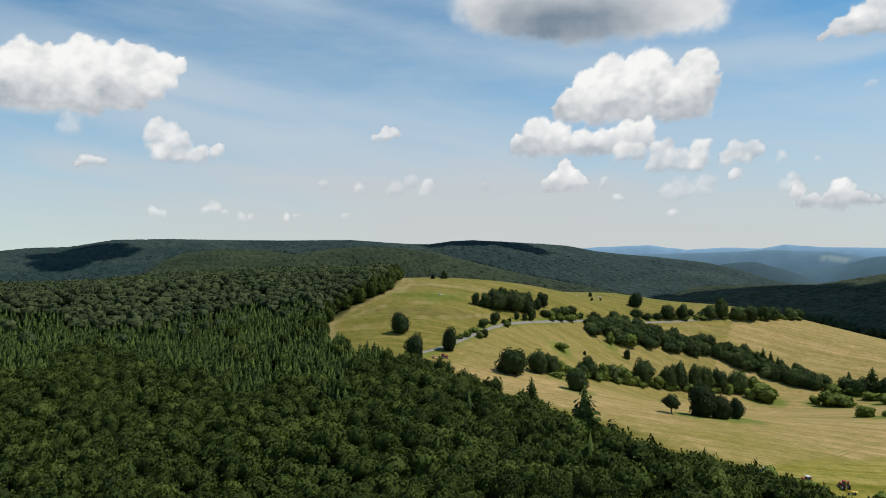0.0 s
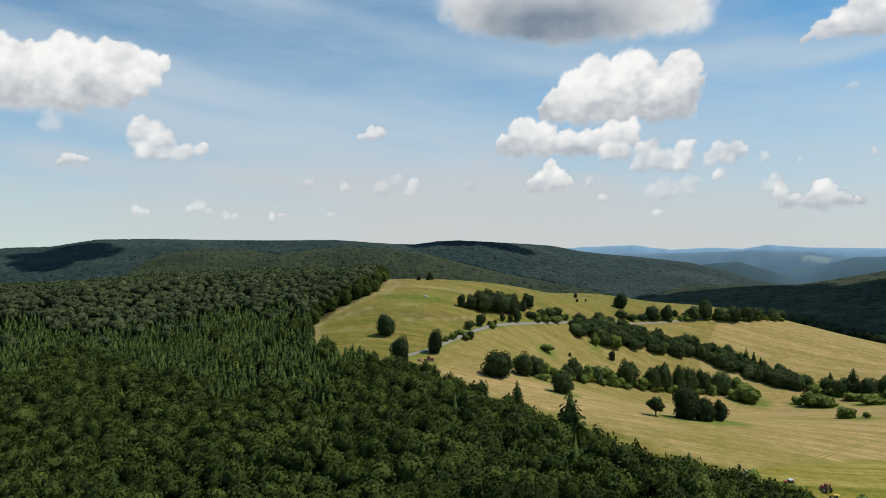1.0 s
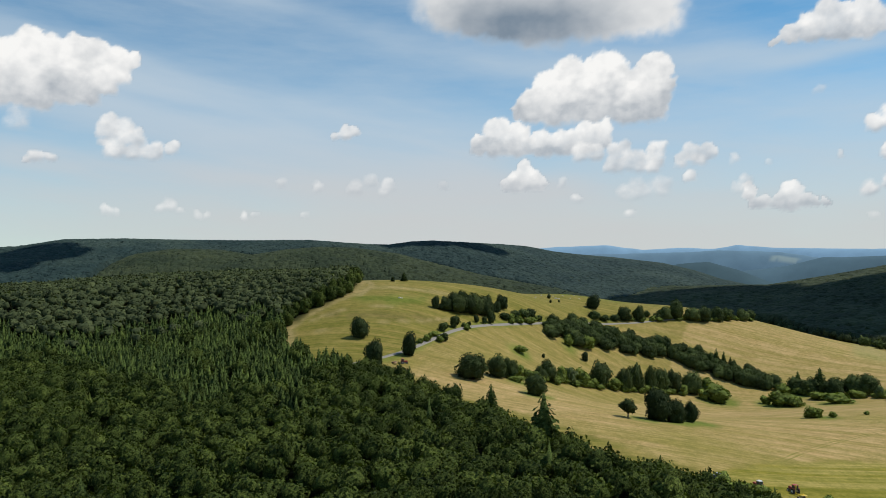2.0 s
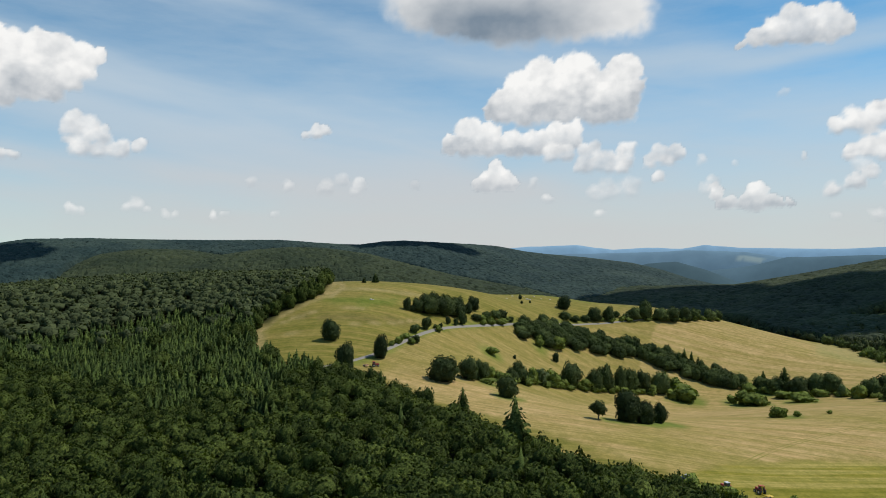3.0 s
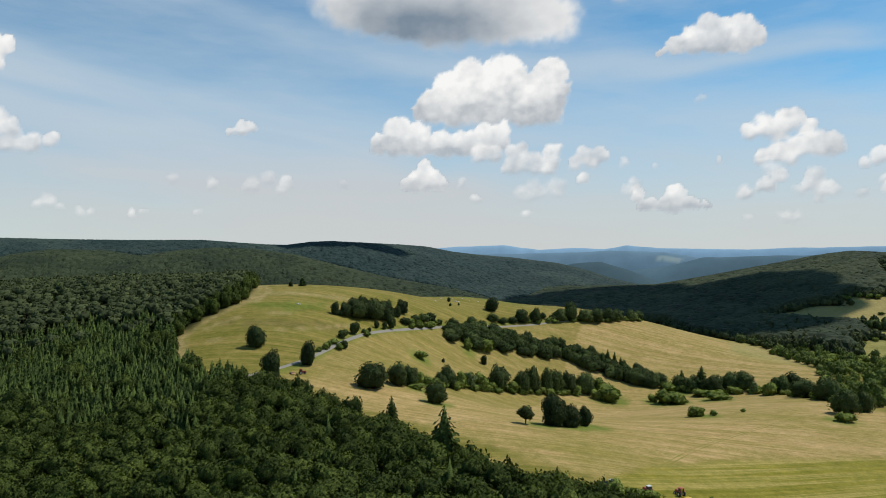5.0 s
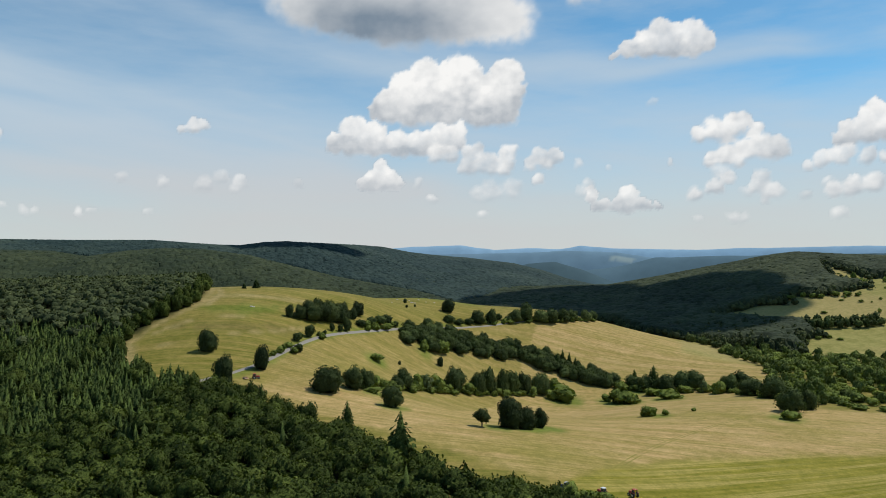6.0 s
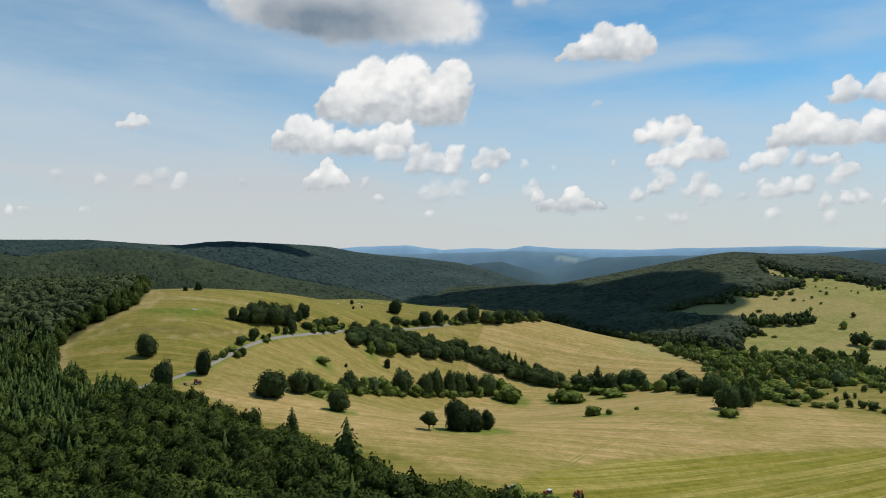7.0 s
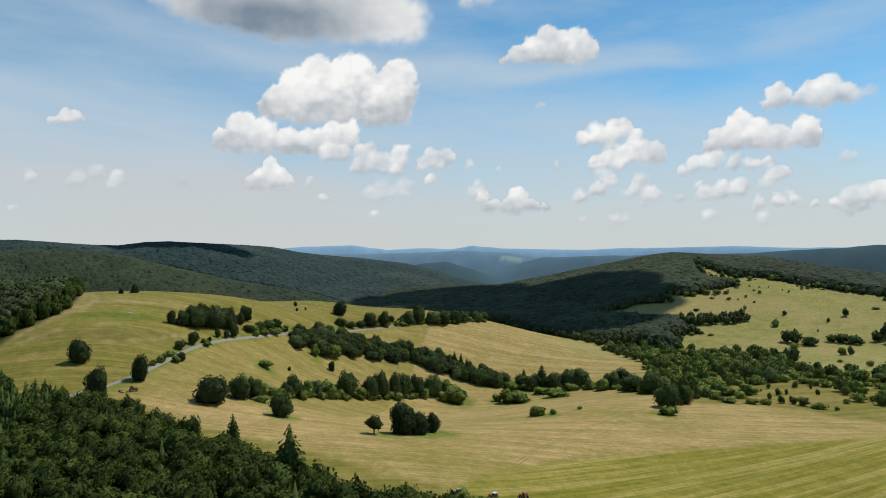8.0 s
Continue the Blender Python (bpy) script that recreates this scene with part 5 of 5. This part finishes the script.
cumulus("cloud", 690, 1090, 40, [(-110, 200, 130), (10, 40, 165), (80, -110, 85), (-20, 260, 90), (-50, -110, 100), (60, -175, 65), (-130, 80, 90), (-110, 300, 90), (120, 30, 60)], 1)
cumulus("cloud", 80, 1705, 125, [(-90, 15, 70), (-20, 5, 90), (60, 0, 90), (120, 10, 65)], 2)
cumulus("cloud", -690, 1398, 92, [(-20, 0, 62), (-46, -20, 40), (28, 8, 50), (55, 0, 36), (-5, -60, 48), (-12, 55, 50)], 3)

# ---- the narrow road ----
def road_material():
    m, t, bsdf = shader("worn_asphalt")
    n = noise_at(t, 0.8, 6)
    t.links.new(mixed(t, n, (0.20, 0.185, 0.155), (0.30, 0.275, 0.235)), bsdf.inputs["Base Color"])
    bsdf.inputs["Roughness"].default_value = 0.95
    bsdf.inputs["Specular IOR Level"].default_value = 0.1
    t.links.new(node(t, "Bump", {"Strength": 0.3, "Distance": 0.05, "Height": noise_at(t, 6.0, 5)}).outputs[0], bsdf.inputs["Normal"])
    return m


def ribbon(name, points, half, lift, material, label):
    """A strip that follows the land along the given line."""
    p = np.array(points, float)
    s = np.concatenate([[0], np.cumsum(np.hypot(*np.diff(p, axis=0).T))])
    at = np.arange(0, s[-1], 3.0)
    for _ in range(3):
        p[1:-1] = (p[:-2] + 2 * p[1:-1] + p[2:]) / 4
    x, y = np.interp(at, s, p[:, 0]), np.interp(at, s, p[:, 1])
    tx, ty = np.gradient(x), np.gradient(y)
    n = np.hypot(tx, ty)
    cols = []
    for side, drop in ((-1.25, -0.5), (-1, 0), (-0.4, 0.05), (0.4, 0.05), (1, 0), (1.25, -0.5)):
        cx, cy = x + side * half * ty / n, y - side * half * tx / n
        cols.append(np.stack([cx, cy, land(cx, cy) + lift + drop], -1))
    v = np.stack(cols, 1)
    ob = new(name, mesh_of(name, v.reshape(-1, 3), grid_tris(*v.shape[:2]), material, True))
    return tagged(ob, label, "road", kind="structure")


ribbon("road", ROAD_LINE, 1.4, 0.16, road_material(), "narrow grey asphalt road between the meadows")


# ---- tractors ----
def paint(name, colour, rough=0.45, metal=0.0):
    m, t, bsdf = shader(name)
    n = noise_at(t, 2.5, 4)
    t.links.new(mixed(t, calc(t, "MULTIPLY", n, 0.5), colour, tuple(0.55 * c + 0.05 for c in colour)), bsdf.inputs["Base Color"])
    bsdf.inputs["Roughness"].default_value, bsdf.inputs["Metallic"].default_value = rough, metal
    return m


RED, BLUE, WHITE = paint("red_paint", (0.42, 0.04, 0.03)), paint("blue_paint", (0.03, 0.06, 0.16)), paint("white_paint", (0.75, 0.75, 0.74))
YELLOW, ORANGE, RUBBER, STEEL = paint("yellow_paint", (0.70, 0.48, 0.03)), paint("orange_paint", (0.50, 0.14, 0.05)), paint("rubber", (0.025, 0.025, 0.025), 0.9), paint("steel", (0.3, 0.3, 0.31), 0.5, 0.6)
PALE = paint("faded_orange_paint", (0.62, 0.36, 0.22))
GREY = paint("grey_paint", (0.30, 0.32, 0.35))


def glass_material():
    m, t, bsdf = shader("cab_glass")
    bsdf.inputs["Base Color"].default_value = (0.06, 0.08, 0.09, 1)
    bsdf.inputs["Roughness"].default_value = 0.08
    return m


GLASS = glass_material()


def part(name, bm, material, parent, label=""):
    me = bpy.data.meshes.new(name)
    bm.to_mesh(me)
    bm.free()
    me.materials.append(material)
    ob = new(name, me)
    ob.parent = parent
    return tagged(ob, label)


def box(size, at, bevel=0.06, taper=1.0):
    bm = bmesh.new()
    bmesh.ops.create_cube(bm, size=1)
    for v in bm.verts:
        k = taper if v.co.z > 0 else 1.0
        v.co = Vector((v.co.x * size[0] * k + at[0], v.co.y * size[1] * k + at[1], v.co.z * size[2] + at[2]))
    bmesh.ops.bevel(bm, geom=bm.edges[:], offset=bevel, segments=2, affect="EDGES")
    return bm


def drum(radius, width, at, segments=20, axis="x"):
    bm = bmesh.new()
    bmesh.ops.create_cone(bm, cap_ends=True, segments=segments, radius1=radius, radius2=radius, depth=width)
    turn = Matrix.Rotation(radians(90), 4, "Y") if axis == "x" else Matrix.Identity(4)
    bmesh.ops.transform(bm, matrix=Matrix.Translation(at) @ turn, verts=bm.verts[:])
    bmesh.ops.bevel(bm, geom=[e for e in bm.edges if len(e.link_faces) == 2 and e.calc_face_angle(0) > 1], offset=min(0.06, width * 0.2), segments=2, affect="EDGES")
    return bm


def tractor(x, y, heading, body, roof, label):
    """A farm tractor that heads along +y of its base."""
    ob = new("tractor")
    ob.location, ob.rotation_euler = (x, y, land_at(x, y)), (0, 0, radians(heading))
    tagged(ob, label, "tractor", "tractors")
    part("hood", box((0.95, 2.1, 0.85), (0, 1.15, 1.35), 0.12, 0.9), body, ob)
    part("chassis", box((0.7, 3.6, 0.5), (0, 0.5, 0.85)), STEEL, ob, "dark steel chassis")
    cab = part("cab", box((1.5, 1.45, 1.25), (0, -0.7, 2.05), 0.08, 0.92), GLASS, ob, "dark glazed cab")
    for sx in (-0.66, 0.66):
        for sy in (-1.32, -0.08):
            part("pillar", box((0.1, 0.1, 1.3), (sx, sy, 2.05), 0.02), body, cab)
    part("roof", box((1.55, 1.6, 0.22), (0, -0.7, 2.76), 0.08), roof, ob, "flat cab roof")
    for sx in (-1, 1):
        part("fender", box((0.5, 1.5, 0.2), (0.92 * sx, -0.8, 1.72), 0.07), body, ob)
        rear = part("rear_wheel", drum(0.86, 0.5, (0.95 * sx, -0.8, 0.84)), RUBBER, ob, "large black rear tyre")
        part("rim", drum(0.45, 0.54, (0.95 * sx, -0.8, 0.84)), WHITE, rear)
        fore = part("front_wheel", drum(0.58, 0.38, (0.85 * sx, 1.55, 0.56)), RUBBER, ob, "black front tyre")
        part("rim", drum(0.3, 0.42, (0.85 * sx, 1.55, 0.56)), WHITE, fore)
    part("exhaust", drum(0.06, 1.0, (0.4, 0.5, 2.2), 10, "z"), STEEL, ob)
    return ob


def rake(x, y, heading, colour, label, raised):
    """A hay rake on two wheels: beam, tine rotors, and an arm folded up where raised."""
    ob = new("hay_rake")
    ob.location, ob.rotation_euler = (x, y, land_at(x, y)), (0, 0, radians(heading))
    tagged(ob, label, "rake", "hay rakes")
    part("beam", box((0.25, 3.4, 0.25), (0, 0, 0.9), 0.04), colour, ob)
    part("axle", box((2.2, 0.2, 0.2), (0, -1.1, 0.5), 0.04), STEEL, ob)
    for sx in (-1, 1):
        part("wheel", drum(0.4, 0.2, (1.15 * sx, -1.1, 0.4)), RUBBER, ob)
        if raised and sx < 0:
            part("arm", box((0.22, 0.22, 3.4), (-0.9, 0.2, 2.4), 0.04), colour, ob)
            part("rotor", drum(0.5, 0.14, (-0.9, 0.2, 3.6), 16), colour, ob)
        else:
            part("arm", box((2.0, 0.18, 0.18), (1.0 * sx, 0.2, 0.95), 0.04), colour, ob)
            part("rotor", drum(1.1, 0.16, (1.9 * sx, 0.2, 0.5), 16, "z"), colour, ob)
    return ob


tractor(126.6, 227.7, 8, RED, RED, "red farm tractor on the fresh green swath by the forest")
rake(126.0, 223.6, 8, YELLOW, "yellow hay rake hitched behind the red tractor", True)
tractor(114.6, 227.4, 14, RED, WHITE, "red farm tractor with white roof on the mown meadow")
tractor(102.5, 230.8, 30, BLUE, GREY, "dark blue farm tractor parked by the forest edge")
tractor(0.5, 400.5, -80, RED, RED, "red farm tractor working below the road")
rake(-4.6, 399.6, -80, PALE, "pale orange hay rake trailing the tractor below the road", False)


# ---- pale stones on the meadow crest ----
def boulder(x, y, wide, seed):
    g = np.random.default_rng(seed)
    u, f = SPHERES[2]
    v = u * [0.5, 0.4, 0.32] * wide * (1 + g.normal(0, 0.06, (len(u), 1)))
    v[:, 2] = np.clip(v[:, 2], -0.1 * wide, 0.24 * wide)
    m, t, bsdf = shader("limestone")
    t.links.new(mixed(t, noise_at(t, 2.0, 5), (0.38, 0.36, 0.32), (0.62, 0.60, 0.55)), bsdf.inputs["Base Color"])
    bsdf.inputs["Roughness"].default_value = 0.95
    ob = new("boulder", mesh_of("boulder", v, f, m, False))
    ob.location, ob.rotation_euler = (x, y, land_at(x, y)), (0, 0, g.uniform(0, 6.28))
    return tagged(ob, "pale limestone boulder lying on the hill meadow", "boulder", "boulders on the meadow")


for k, (x, y, wide) in enumerate([(-2.6, 555.7, 2.6), (-0.8, 555.7, 1.8), (134, 721, 1.8), (150, 773, 2.4), (156, 770, 1.6), (164, 779, 2.0), (164, 763, 3.6), (167.5, 764, 2.6), (178, 792, 2.2), (184, 782, 1.5), (195, 786, 1.9), (195, 810, 1.6)]):
    boulder(x, y, wide, k + 1)
